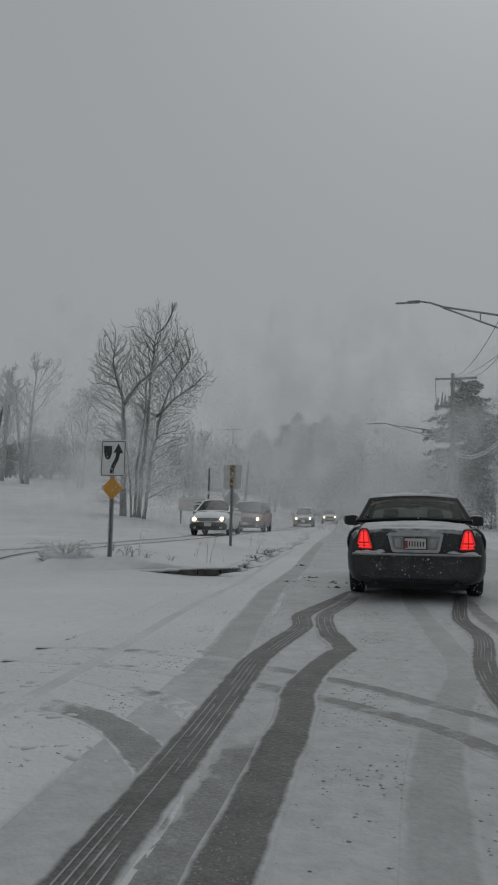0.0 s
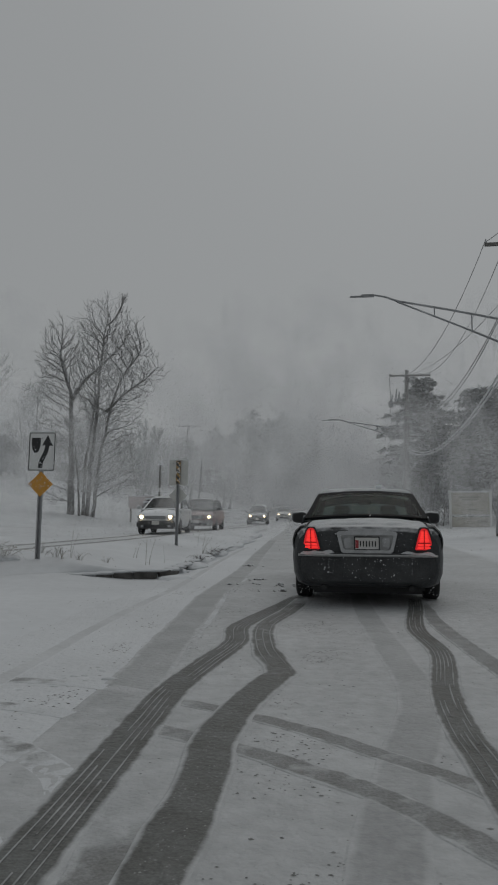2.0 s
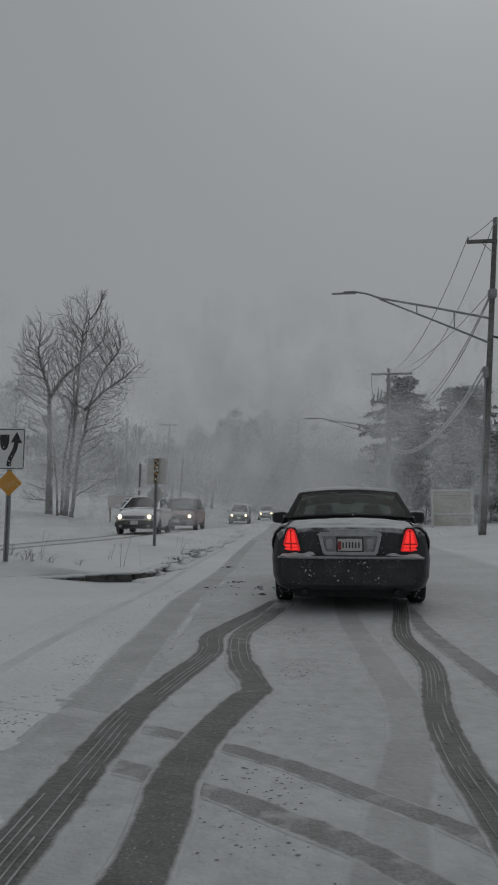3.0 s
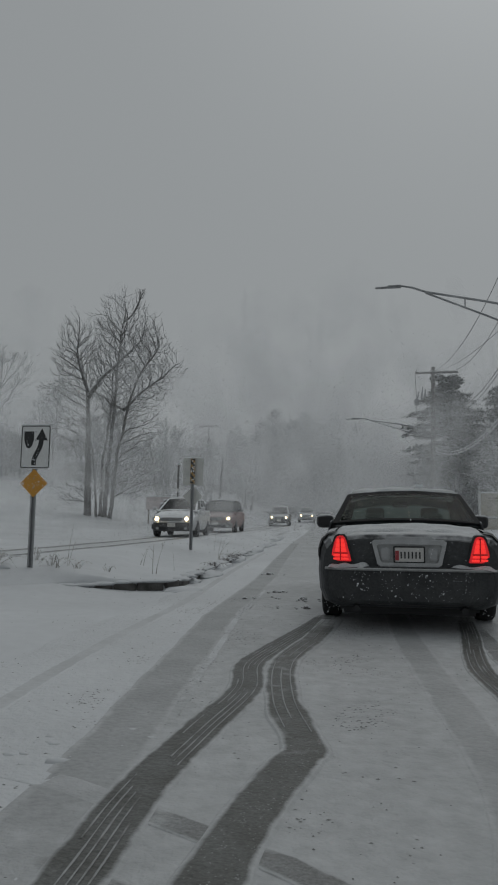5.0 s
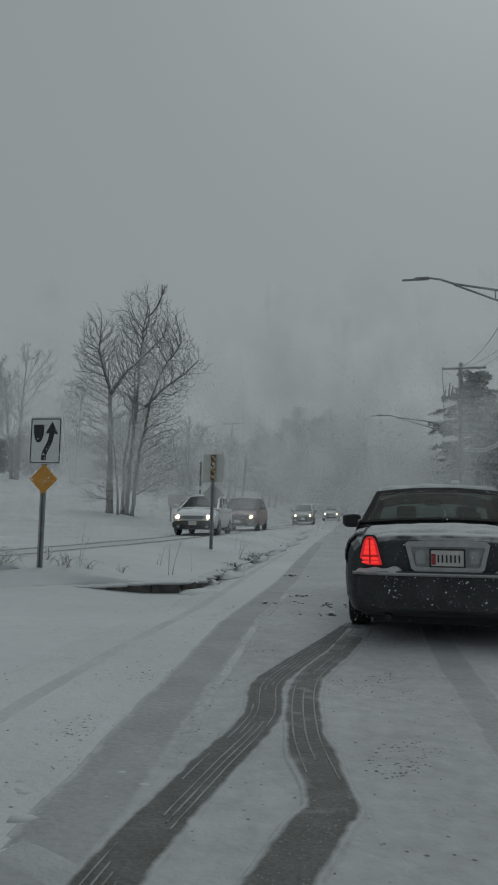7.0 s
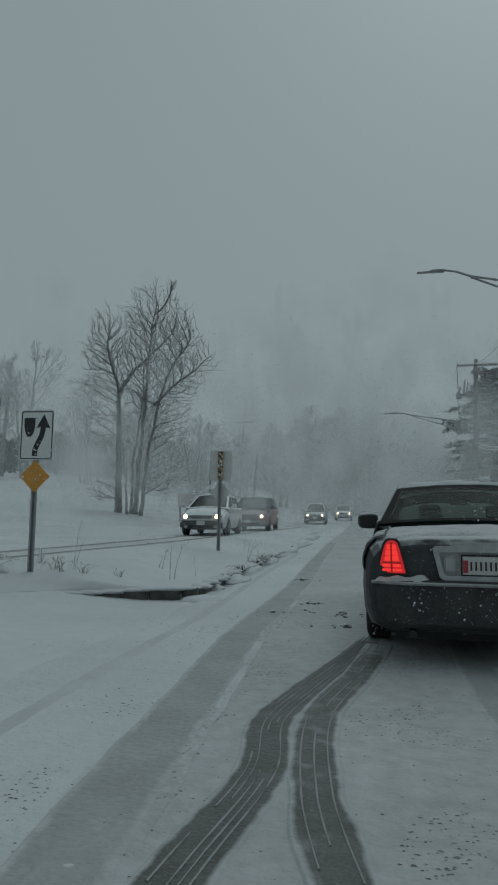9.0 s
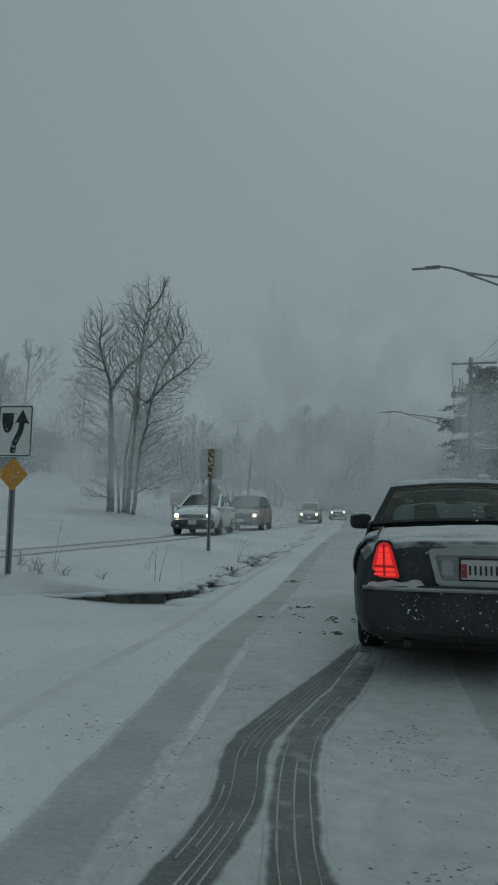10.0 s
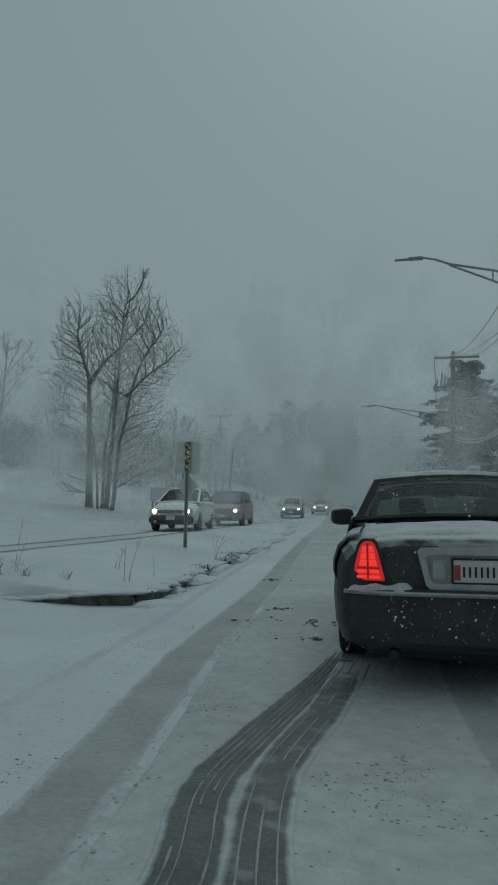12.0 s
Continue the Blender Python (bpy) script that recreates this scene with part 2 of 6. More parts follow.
CAR_DARK = material("dark_grey_car_paint", (0.07, 0.072, 0.075), 0.35, var=0.15, scale=3, snow=0.7, snow_from=0.5)
CAR_SILVER = material("silver_car_paint", (0.4, 0.41, 0.42), 0.35, 0.2, var=0.1, scale=3, snow=0.8, snow_from=0.45)
BOARD = material("cream_sign_board", (0.5, 0.48, 0.42), 0.6, var=0.08, scale=2, fine=0.08)
BLUSH = material("pale_pink_board", (0.74, 0.68, 0.68), 0.7, var=0.1, scale=3, fine=0.1)
# House wall colour lightened so that it looks hazy from afar.
HOUSE = material("haze_paled_clapboard", (0.62, 0.62, 0.61), 0.8, var=0.08, scale=1.5, fine=0.1)
DULL = material("dull_brown_board", (0.26, 0.24, 0.215), 0.8, var=0.15, scale=3)
CERAMIC = material("grey_porcelain", (0.32, 0.33, 0.34), 0.4, var=0.1, scale=10, snow=0.7, snow_from=0.5)
CLEAR = glass_material("clear_windscreen", (0.84, 0.9, 0.87), 0.3)
GLASS = glass_material("grey_green_glass", (0.6, 0.88, 0.8), 0.25)
DARKGLASS = glass_material("dark_tinted_glass", (0.22, 0.24, 0.24), 0.45)


# ---- mesh helpers ----
def mesh_of(name, verts, faces, mats, idx=None, smooth=False):
    me = bpy.data.meshes.new(name)
    me.from_pydata([tuple(v) for v in verts], [], faces)
    for mt in (mats if isinstance(mats, (list, tuple)) else [mats]):
        me.materials.append(mt)
    if idx is not None:
        me.polygons.foreach_set("material_index", idx)
    if smooth:
        me.polygons.foreach_set("use_smooth", [True] * len(me.polygons))
    me.update()
    return me


def worn_mesh(name, verts, faces, mats, wear, idx=None, smooth=False):
    me = mesh_of(name, verts, faces, mats, idx, smooth)
    me.attributes.new("wear", "FLOAT", "POINT").data.foreach_set("value", wear)
    return me


def rounded_box(sx, sy, sz, c, k=0.45):
    """A soft-cornered block."""
    bm = bmesh.new()
    bmesh.ops.create_uvsphere(bm, u_segments=20, v_segments=12, radius=1)
    for v in bm.verts:
        v.co = Vector([math.copysign(abs(a) ** k, a) * s / 2 + o for a, s, o in zip(v.co, (sx, sy, sz), c)])
    return bm


def part(name, data, mat, parent=None, label="", m=None, smooth=False):
    """Links a bmesh, or (verts, faces), as ONE mesh object under a thing or a part."""
    if isinstance(data, tuple):
        me = mesh_of(name, data[0], data[1], mat, smooth=smooth)
    else:
        me = bpy.data.meshes.new(name)
        data.to_mesh(me)
        data.free()
        me.materials.append(mat)
        if smooth:
            me.polygons.foreach_set("use_smooth", [True] * len(me.polygons))
    ob = new(name, me)
    if parent is not None:
        ob.parent = parent
    if m is not None:
        ob.matrix_basis = m
    if label:
        ob["label"] = label
    return ob


def thing(name, label, category, m=None, group="", kind=""):
    ob = new(name)
    ob.empty_display_size = 0.2
    if m is not None:
        ob.matrix_basis = m
    return tagged(ob, label, category, group, kind)


def box(sx, sy, sz, c=(0, 0, 0), bevel=0.01, seg=2):
    bm = bmesh.new()
    bmesh.ops.create_cube(bm, size=1)
    bmesh.ops.scale(bm, vec=(sx, sy, sz), verts=bm.verts)
    bmesh.ops.translate(bm, vec=c, verts=bm.verts)
    if bevel:
        bmesh.ops.bevel(bm, geom=bm.edges[:], offset=min(bevel, 0.45 * min(sx, sy, sz)), segments=seg, affect="EDGES")
    return bm


def prism(pts, y0, y1, bevel=0.0):
    """A flat outline in x and z, given depth from y0 to y1."""
    bm = bmesh.new()
    f = bm.faces.new([bm.verts.new((x, y0, z)) for x, z in pts])
    r = bmesh.ops.extrude_face_region(bm, geom=[f])
    bmesh.ops.translate(bm, vec=(0, y1 - y0, 0), verts=[v for v in r["geom"] if isinstance(v, bmesh.types.BMVert)])
    bmesh.ops.recalc_face_normals(bm, faces=bm.faces[:])
    if bevel:
        bmesh.ops.bevel(bm, geom=bm.edges[:], offset=bevel, segments=1, affect="EDGES")
    return bm


def tube(points, radii, sides=6, caps=True):
    """A tapered tube along a line of points."""
    verts, faces = [], []
    pts = [Vector(p) for p in points]
    for i, p in enumerate(pts):
        d = (pts[min(i + 1, len(pts) - 1)] - pts[max(i - 1, 0)]).normalized()
        a = d.cross(Vector((0.31, 0.17, 0.93)) if abs(d.z) < 0.9 else Vector((1, 0, 0))).normalized()
        b = d.cross(a)
        r = radii[i] if isinstance(radii, (list, tuple)) else radii
        for k in range(sides):
            an = 2 * math.pi * k / sides
            verts.append(p + a * (r * math.cos(an)) + b * (r * math.sin(an)))
    for i in range(len(pts) - 1):
        for k in range(sides):
            k2 = (k + 1) % sides
            faces.append((i * sides + k, i * sides + k2, (i + 1) * sides + k2, (i + 1) * sides + k))
    if caps:
        faces.append(tuple(range(sides - 1, -1, -1)))
        faces.append(tuple((len(pts) - 1) * sides + k for k in range(sides)))
    return verts, faces


def merge(pieces):
    verts, faces = [], []
    for v, f in pieces:
        o = len(verts)
        verts += v
        faces += [tuple(i + o for i in q) for q in f]
    return verts, faces


def sm(a, b, x):
    t = min(1.0, max(0.0, (x - a) / (b - a)))
    return t * t * (3 - 2 * t)


def along(table, y):
    """Reads a value off a short table of (y, value), straight between its rows."""
    if y <= table[0][0]:
        return table[0][1]
    for (a, p), (b, q) in zip(table, table[1:]):
        if y <= b:
            return p + (q - p) * (y - a) / (b - a)
    return table[-1][1]


# ---- the lie of the land ----
KERB_X = [(13.6, -2.6), (17, -2.72), (23, -3.0), (41, -4.0), (73, -5.4), (120, -9.0), (200, -20.0)]
RIGHT_X = [(0, 5.2), (30, 5.4), (60, 4.6), (120, 0.5), (200, -10.0)]
FAR_X = [(5, -9.6), (12, -8.4), (17, -7.6), (24, -7.05), (34, -7.0), (50, -6.5), (70, -7.0), (120, -12.0), (200, -24)]


def lumps(x, y, s, seed=0.0):
    return noise.noise(Vector((x * s, y * s, seed)))


def gz(x, y):
    """Height of the ground."""
    z = 0.34 * sm(-2.9, -5.2, x) * sm(11.0, 15.0, y)
    out = max(0.0, -9.6 - x)
    z += min(out, 45) * 0.1 * sm(14, 44, y)
    z += 0.035 * max(0.0, min(y, 160) - 45) * sm(-9, -22, x)
    right = max(0.0, x - 6.0)
    z += min(right, 25) * 0.05 * sm(5, 20, y)
    z += 0.012 * max(0.0, min(y, 220) - 60)
    far = sm(8, 40, abs(x)) + sm(60, 120, y)
    z += 0.05 * lumps(x, y, 0.35) * min(1, sm(-8.6, -11, x) + sm(5.5, 7.5, x) + 0.25) + 0.35 * min(far, 1) * lumps(x, y, 0.06, 4.0)
    return z


def steps(*runs):
    v = []
    for a, b, n in runs:
        v += [a + (b - a) * i / n for i in range(n)]
    return v + [runs[-1][1]]


def sheet(name, xs, ys, height, mat, smooth=True):
    verts = [(x, y, height(x, y)) for y in ys for x in xs]
    n = len(xs)
    faces = [(j * n + i, j * n + i + 1, (j + 1) * n + i + 1, (j + 1) * n + i) for j in range(len(ys) - 1) for i in range(n - 1)]
    return new(name, mesh_of(name, verts, faces, mat, smooth=smooth))


ground = sheet("ground", steps((-900, -200, 7), (-200, -60, 14), (-60, -14, 46), (-14, 10, 60), (10, 40, 30), (40, 200, 16), (200, 900, 7)),
               steps((-300, -20, 8), (-20, 0, 10), (0, 30, 75), (30, 80, 50), (80, 250, 34), (250, 2500, 12)), gz, FIELD)
tagged(ground, "wide snow-covered ground rising gently beside the road", "ground", kind="structure")


def road_z(x, y):
    return gz(x, y) + 0.02 + 0.008 * lumps(x, y, 0.6, 2.0)


SEAM_X = [(-12, -0.8), (2, -0.85), (4.5, -0.92), (6, -0.97), (7.5, -1.1), (9, -1.22), (11, -1.38), (13, -1.45), (16, -1.52), (22, -1.9), (34, -2.6), (73, -4.2), (200, -18.0)]


def ribbon(name, left, right, ys, across, lift, mat, seam=None):
    """A strip of road between two edge tables, following the ground; left of the seam fresh snow lies on it."""
    verts, faces, wear = [], [], []
    n = len(ys) - 1
    for y in ys:
        a, b = left(y), right(y)
        a += 0.12 * lumps(0, y, 0.8, 11.0)
        b += 0.12 * lumps(5, y, 0.8, 12.0)
        if seam:
            c = seam(y) + 0.03 * lumps(3, y, 1.5, 13.0)
            xs = [a + (c - 0.16 - a) * k / 6 for k in range(7)] + [c + d for d in (-0.08, -0.04, 0, 0.04, 0.08)] + [c + 0.16 + (b - c - 0.16) * k / 20 for k in range(21)]
        else:
            xs = [a + (b - a) * i / across for i in range(across + 1)]
        w = len(xs)
        for i, x in enumerate(xs):
            edge = 0.03 if i in (0, w - 1) else 0.0
            verts.append((x, y, road_z(x, y) + lift - edge))
            wear.append(sm(0.0, 1.2, b - x) * sm(-0.1, 0.1, x - c) if seam else 0.5 * sm(0.0, 1.2, min(x - a, b - x)))
    faces = [(j * w + i, j * w + i + 1, (j + 1) * w + i + 1, (j + 1) * w + i) for j in range(n) for i in range(w - 1)]
    return new(name, worn_mesh(name, verts, faces, mat, wear, smooth=True))


road = ribbon("road", lambda y: along(KERB_X, y) + 0.15 - 0.1 * sm(12.5, 9, y), lambda y: along(RIGHT_X, y), steps((-12, 0, 12), (0, 16, 90), (16, 60, 60), (60, 190, 30)), 30, 0.0, PACKED, lambda y: along(SEAM_X, y))
tagged(road, "road lane of packed grey-white snow marked by tyres", "road", kind="structure")
far_road = ribbon("road_oncoming", lambda y: along(FAR_X, y) - 1.9, lambda y: along(FAR_X, y) + 1.75, steps((6, 60, 90), (60, 190, 30)), 10, 0.0, PACKED)
tagged(far_road, "oncoming carriageway under packed snow beyond the island", "road", kind="structure")


# ---- tyre tracks pressed into the snow ----
def smooth_line(pts, step=0.07):
    out = []
    for i in range(len(pts) - 1):
        p0, p1, p2, p3 = (Vector(pts[max(0, min(len(pts) - 1, i + k))]) for k in (-1, 0, 1, 2))
        n = max(2, int((p2 - p1).length / step))
        for j in range(n):
            t = j / n
            out.append(0.5 * (2 * p1 + (p2 - p0) * t + (2 * p0 - 5 * p1 + 4 * p2 - p3) * t * t + (3 * p1 - p0 - 3 * p2 + p3) * t ** 3))
    return out + [Vector(pts[-1])]


def tyre_track(label, pts, width, mat, ribs=0, rough=0.018, seed=0.0, lift=0.008, rib_from=-99, rib_to=99, step=0.05, gaps=0.0, dim=None, lost=0.0):
    """A strip of slush pressed by a tyre: ragged rims, ribs of snow left by the tread."""
    line = smooth_line([(x, y) for x, y in pts], step)
    verts, faces, idx, wear = [], [], [], []
    cols = [-0.68, -0.58, -0.5, -0.43, -0.2, 0.0, 0.2, 0.43, 0.5, 0.58, 0.68]
    rim = [0.0, 0.3, 0.62, 0.95, 1, 1, 1, 0.95, 0.62, 0.3, 0.0]
    for i, p in enumerate(line):
        end = sm(0.0, 0.9, min(i, len(line) - 1 - i) * step)
        tip = i in (0, len(line) - 1)
        d = (line[min(i + 1, len(line) - 1)] - line[max(i - 1, 0)]).normalized()
        side = Vector((d.y, -d.x))
        swell = 1 + rough * 2.5 * lumps(p.x, p.y, 2.5, seed)
        fade = (0.55 + 0.9 * lumps(p.x, p.y, 0.9, seed + 7)) * gaps + (1 - dim(p.y) if dim else 0) + lost * sm(-0.55, -1.9, p.x)
        for c, e in zip(cols, rim):
            q = p + side * (c * width * swell)
            verts.append((q.x, q.y, road_z(q.x, q.y) + (-0.008 if tip else lift if abs(c) < 0.55 else lift * 0.8 if abs(c) < 0.6 else -0.006)))
            wear.append((e - fade * e) * end)
    n = len(cols)
    for i in range(len(line) - 1):
        for k in range(n - 1):
            faces.append((i * n + k, i * n + k + 1, (i + 1) * n + k + 1, (i + 1) * n + k))
            idx.append(0)

    def strip(a, b, w, h, e, kind=1):
        d = (b - a).normalized()
        side = Vector((d.y, -d.x))
        o = len(verts)
        for q, s, u in ((a, -w, 0.0), (a, 0, h), (a, w, 0.0), (b, -w, 0.0), (b, 0, h), (b, w, 0.0)):
            v = q + side * s
            verts.append((v.x, v.y, road_z(v.x, v.y) + lift + 0.002 + u))
            wear.append(e)
        faces.extend([(o, o + 1, o + 4, o + 3), (o + 1, o + 2, o + 5, o + 4)])
        idx.extend([kind, kind])

    for i in range(len(line) - 1):
        p, q = line[i], line[i + 1]
        if not rib_from < p.y < rib_to:
            continue
        d = (q - p).normalized()
        side = Vector((d.y, -d.x))
        for r in range(ribs):
            c = -0.32 + 0.64 * r / max(1, ribs - 1)
            e = 0.5 + 0.8 * lumps(p.x, p.y + r * 5, 1.6, seed + 3)
            if e > 0.4:
                strip(p + side * (c * width), q + side * (c * width), 0.0042 + 0.003 * lumps(p.x, p.y, 4.0, seed + r), 0.004, e + 0.2, 1 if mat is DARKSLUSH and not dim else 2)
    ob = new("tyre_track", worn_mesh("tyre_track", verts, faces, [mat, RIB, BAR], wear, idx))
    return tagged(ob, label, "tyre track", "tyre tracks in the snow", "structure")


tyre_track("broad slushy wheel rut in packed snow", [(along(SEAM_X, y) + 0.19, y) for y in (-2, 2, 4, 6, 7.5, 9, 11, 13, 16, 19, 22, 28, 34)], 0.33, SLUSH, rough=0.04, seed=1, lift=0.004, gaps=0.1, dim=lambda y: 0.2 + 0.8 * sm(4.2, 6.4, y))
tyre_track("thin crumbling ridge of snow beside the wheel rut", [(along(SEAM_X, y) + 0.41, y) for y in (6.8, 8, 9, 10, 11, 12, 13, 14.5)], 0.07, RIDGE, rough=0.2, seed=17, lift=0.003, gaps=0.7)
tyre_track("narrow faint wheel line beside the island", [(-1.6, -2.0), (-1.7, 5.0), (-1.9, 8.6), (-1.97, 12.2), (-2.3, 18), (-2.7, 26)], 0.13, FAINT, rough=0.06, seed=2, lift=0.005, gaps=0.3)
tyre_track("broad faint old wheel rut in packed snow", [(0.6, -2.0), (0.75, 3.0), (0.91, 4.4), (1.15, 5.84), (1.08, 7.5), (0.95, 10), (0.9, 14)], 0.24, SLUSH, rough=0.04, seed=3, lift=0.004, gaps=0.3)
for pts, sd, w in (([(-0.95, 5.81), (-0.81, 5.77), (-0.33, 5.53), (0.14, 5.28), (0.52, 5.02), (0.8, 4.76), (1.17, 4.42), (1.7, 3.8), (2.3, 3.0)], 4, 0.125),
                   ([(-0.95, 5.17), (-0.75, 5.1), (-0.3, 4.94), (0.18, 4.69), (0.5, 4.46), (0.75, 4.27), (1.0, 4.0), (1.5, 3.3), (2.0, 2.5)], 5, 0.14)):
    tyre_track("narrow slushy wheel mark crossing the lane", pts, w, MIDSLUSH, 0, rough=0.06, seed=sd, lift=0.005, gaps=0.25)
for pts, sd in (([(-2.5, 6.0), (-1.6, 5.93), (-1.2, 5.88), (-0.9, 5.8), (-0.7, 5.72)], 24), ([(-2.5, 5.44), (-2.04, 5.38), (-1.4, 5.3), (-1.0, 5.19), (-0.7, 5.08)], 25)):
    tyre_track("faint crossing wheel mark in fresh snow", pts, 0.12, FRESHSLUSH, 0, rough=0.08, seed=sd, lift=0.004, gaps=0.55, lost=0.35)
tyre_track("curving wheel mark of grey slush", [(-1.95, 4.33), (-1.6, 4.24), (-1.32, 4.14), (-1.12, 4.03), (-0.91, 3.86), (-0.72, 3.64), (-0.56, 3.42), (-0.44, 3.2), (-0.37, 2.8), (-0.36, 2.2)], 0.21, FRESHSLUSH, 0, rough=0.05, seed=6, lift=0.005, gaps=0.05)
tyre_track("curving wheel mark of grey slush", [(-0.4, 4.25), (-0.31, 4.08), (-0.18, 3.78), (-0.12, 3.4), (-0.13, 3.1), (-0.14, 2.7), (-0.2, 1.6)], 0.23, MIDSLUSH, 0, rough=0.05, seed=13, lift=0.005, gaps=0.12)
tyre_track("grey slush swept aside by a turning wheel", [(-1.6, 4.93), (-1.3, 4.78), (-0.95, 4.55), (-0.65, 4.3), (-0.5, 4.05)], 0.17, FRESHSLUSH, 0, rough=0.12, seed=14, lift=0.004, gaps=0.45)
tyre_track("dark wet tyre track with tread ribs", [(-0.38, -2.0), (-0.42, 3.0), (-0.435, 4.15), (-0.46, 5.07), (-0.475, 5.78), (-0.40, 6.7), (-0.31, 7.6), (-0.40, 8.4), (-0.29, 9.2), (-0.02, 10.6), (0.1, 11.6)],
           0.225, DARKSLUSH, 5, seed=7, lift=0.009, gaps=0.05)
tyre_track("dark churned tyre track of wet slush", [(0.0, -2.0), (0.03, 3.0), (0.035, 4.27), (-0.01, 4.8), (0.04, 5.53), (0.165, 6.25), (0.2, 6.48), (-0.02, 7.4), (-0.13, 8.57), (0.04, 9.78), (0.16, 11.0)],
           0.215, DARKSLUSH, 3, rough=0.05, seed=8, lift=0.011, rib_from=6.5, gaps=0.15, dim=lambda y: 1 - 0.14 * sm(6.0, 6.6, y))
tyre_track("dark wet tyre track with tread ribs", [(1.36, -2.0), (1.35, 3.0), (1.32, 4.54), (1.30, 5.2), (1.34, 6.04), (1.49, 7.3), (1.43, 8.6), (1.6, 10.2), (1.72, 11.5)], 0.18, DARKSLUSH, 5, seed=9, lift=0.009, gaps=0.05)
tyre_track("dark slushy tyre track", [(3.4, -1.5), (2.3, 3.6), (1.95, 5.6), (1.86, 6.7), (1.78, 7.6), (1.70, 9.1), (1.74, 11.0)], 0.17, MIDSLUSH, 0, rough=0.05, seed=10, lift=0.007, gaps=0.15)
for off, sd in ((-0.45, 22), (0.75, 23)):
    tyre_track("thin dark wheel line on the oncoming carriageway", [(along(FAR_X, y) + off, y) for y in (7, 10, 13, 17, 21, 25, 30, 36, 44, 54, 66, 80)],
               0.15, DARKSLUSH, 0, rough=0.07, seed=sd, lift=0.02, step=0.25, gaps=0.2)


def lump_mesh(r, seed, flat=0.8):
    bm = bmesh.new()
    bmesh.ops.create_icosphere(bm, subdivisions=2, radius=r)
    for v in bm.verts:
        v.co *= 1 + 0.35 * noise.noise(v.co / r * 1.3 + Vector((seed, seed * 2, 0)))
        v.co.z *= flat
    me = bpy.data.meshes.new("clod")
    bm.to_mesh(me)
    bm.free()
    me.materials.append(CLOD)
    return me


CLODS = [lump_mesh(0.035, s * 3.1) for s in range(5)]
rng = random.Random(5)
for cx, cy, n, spread in ((-0.80, 13.8, 5, 0.14), (-0.98, 12.8, 9, 0.2), (-0.21, 12.85, 7, 0.16), (-0.25, 11.9, 4, 0.14), (-1.3, 17.0, 5, 0.2)):
    for _ in range(n + 2):
        x, y, s = cx + rng.gauss(0, spread), cy + rng.gauss(0, spread * 0.7), min(1.3, rng.lognormvariate(-0.6, 0.5))
        ob = new("snow_clod", rng.choice(CLODS))
        ob.matrix_basis = Matrix.LocRotScale((x, y, road_z(x, y) + 0.012 * s), Euler((0, 0, rng.uniform(0, 6))), (s * 1.15, s, s * rng.uniform(0.9, 1.4)))
        tagged(ob, "dirty clod of slush lying on the road", "snow clod", "clods on the road")
# fine crumbs thrown up beside the tracks
bits_v, bits_f = [], []
for _ in range(9000):
    k = rng.random()
    y = rng.uniform(2.5, 13)
    if k < 0.18:
        x = -0.75 + rng.gauss(0, 0.16)
    elif k < 0.34:
        x = along(SEAM_X, y) - 0.1 - abs(rng.gauss(0, 0.22))
    elif k < 0.7:
        x = 0.55 + rng.gauss(0, 0.28)
    else:
        x = rng.uniform(-3.2, 3.0)
    if lumps(x, y, 1.6, 31.0) < 0.12 and rng.random() < 0.9:
        continue
    r = rng.uniform(0.002, 0.0065) * (1.5 if rng.random() < 0.08 else 1)
    z = road_z(x, y) + 0.001
    o = len(bits_v)
    a0 = rng.uniform(0, 6.3)
    bits_v += [(x + r * rng.uniform(0.8, 2.4) * math.cos(a0 + a), y + r * math.sin(a0 + a), z) for a in (0, 1.57, 3.14, 4.71)] + [(x, y, z + r * 0.6)]
    bits_f += [(o, o + 1, o + 4), (o + 1, o + 2, o + 4), (o + 2, o + 3, o + 4), (o + 3, o, o + 4)]
tagged(new("snow_crumbs", mesh_of("snow_crumbs", bits_v, bits_f, CRUMB)), "scattered dirty crumbs of snow on the road", "snow crumbs", kind="stuff")


# flecks of snow in the churned track, and the crumbling ridge beside the rut
flecks = []
for _ in range(650):
    y = rng.uniform(2.2, 6.6)
    x = along([(2, 0.02), (4.27, 0.035), (4.8, -0.01), (5.53, 0.04), (6.25, 0.165), (6.6, 0.18)], y) + rng.uniform(-0.11, 0.11)
    r, a0 = rng.uniform(0.0015, 0.0045), rng.uniform(0, 6.3)
    z = road_z(x, y) + 0.011
    flecks.append(([(x + r * rng.uniform(0.7, 1.8) * math.cos(a0 + a), y + r * 1.4 * math.sin(a0 + a), z) for a in (0, 1.57, 3.14, 4.71)] + [(x, y, z + r * 0.5)], [(0, 1, 4), (1, 2, 4), (2, 3, 4), (3, 0, 4)]))
tagged(part("snow_flecks", merge(flecks), FLECK), "flecks of snow scattered in the churned track", "snow", kind="stuff")
ridge = []
rock = bmesh.new()
bmesh.ops.create_icosphere(rock, subdivisions=1, radius=1)
rock_v, rock_f = [v.co.copy() for v in rock.verts], [tuple(v.index for v in f.verts) for f in rock.faces]
rock.free()
for _ in range(160):
    y = rng.uniform(7.2, 13.5)
    if lumps(0, y, 1.1, 41.0) < -0.15:
        continue
    x = along(SEAM_X, y) + 0.40 + rng.gauss(0, 0.03)
    r = rng.uniform(0.003, 0.011)
    ridge.append(([(x + v.x * r * 1.1 * rng.uniform(0.8, 1.2), y + v.y * r * 1.8, road_z(x, y) + 0.002 + v.z * r * 0.55) for v in rock_v], rock_f))
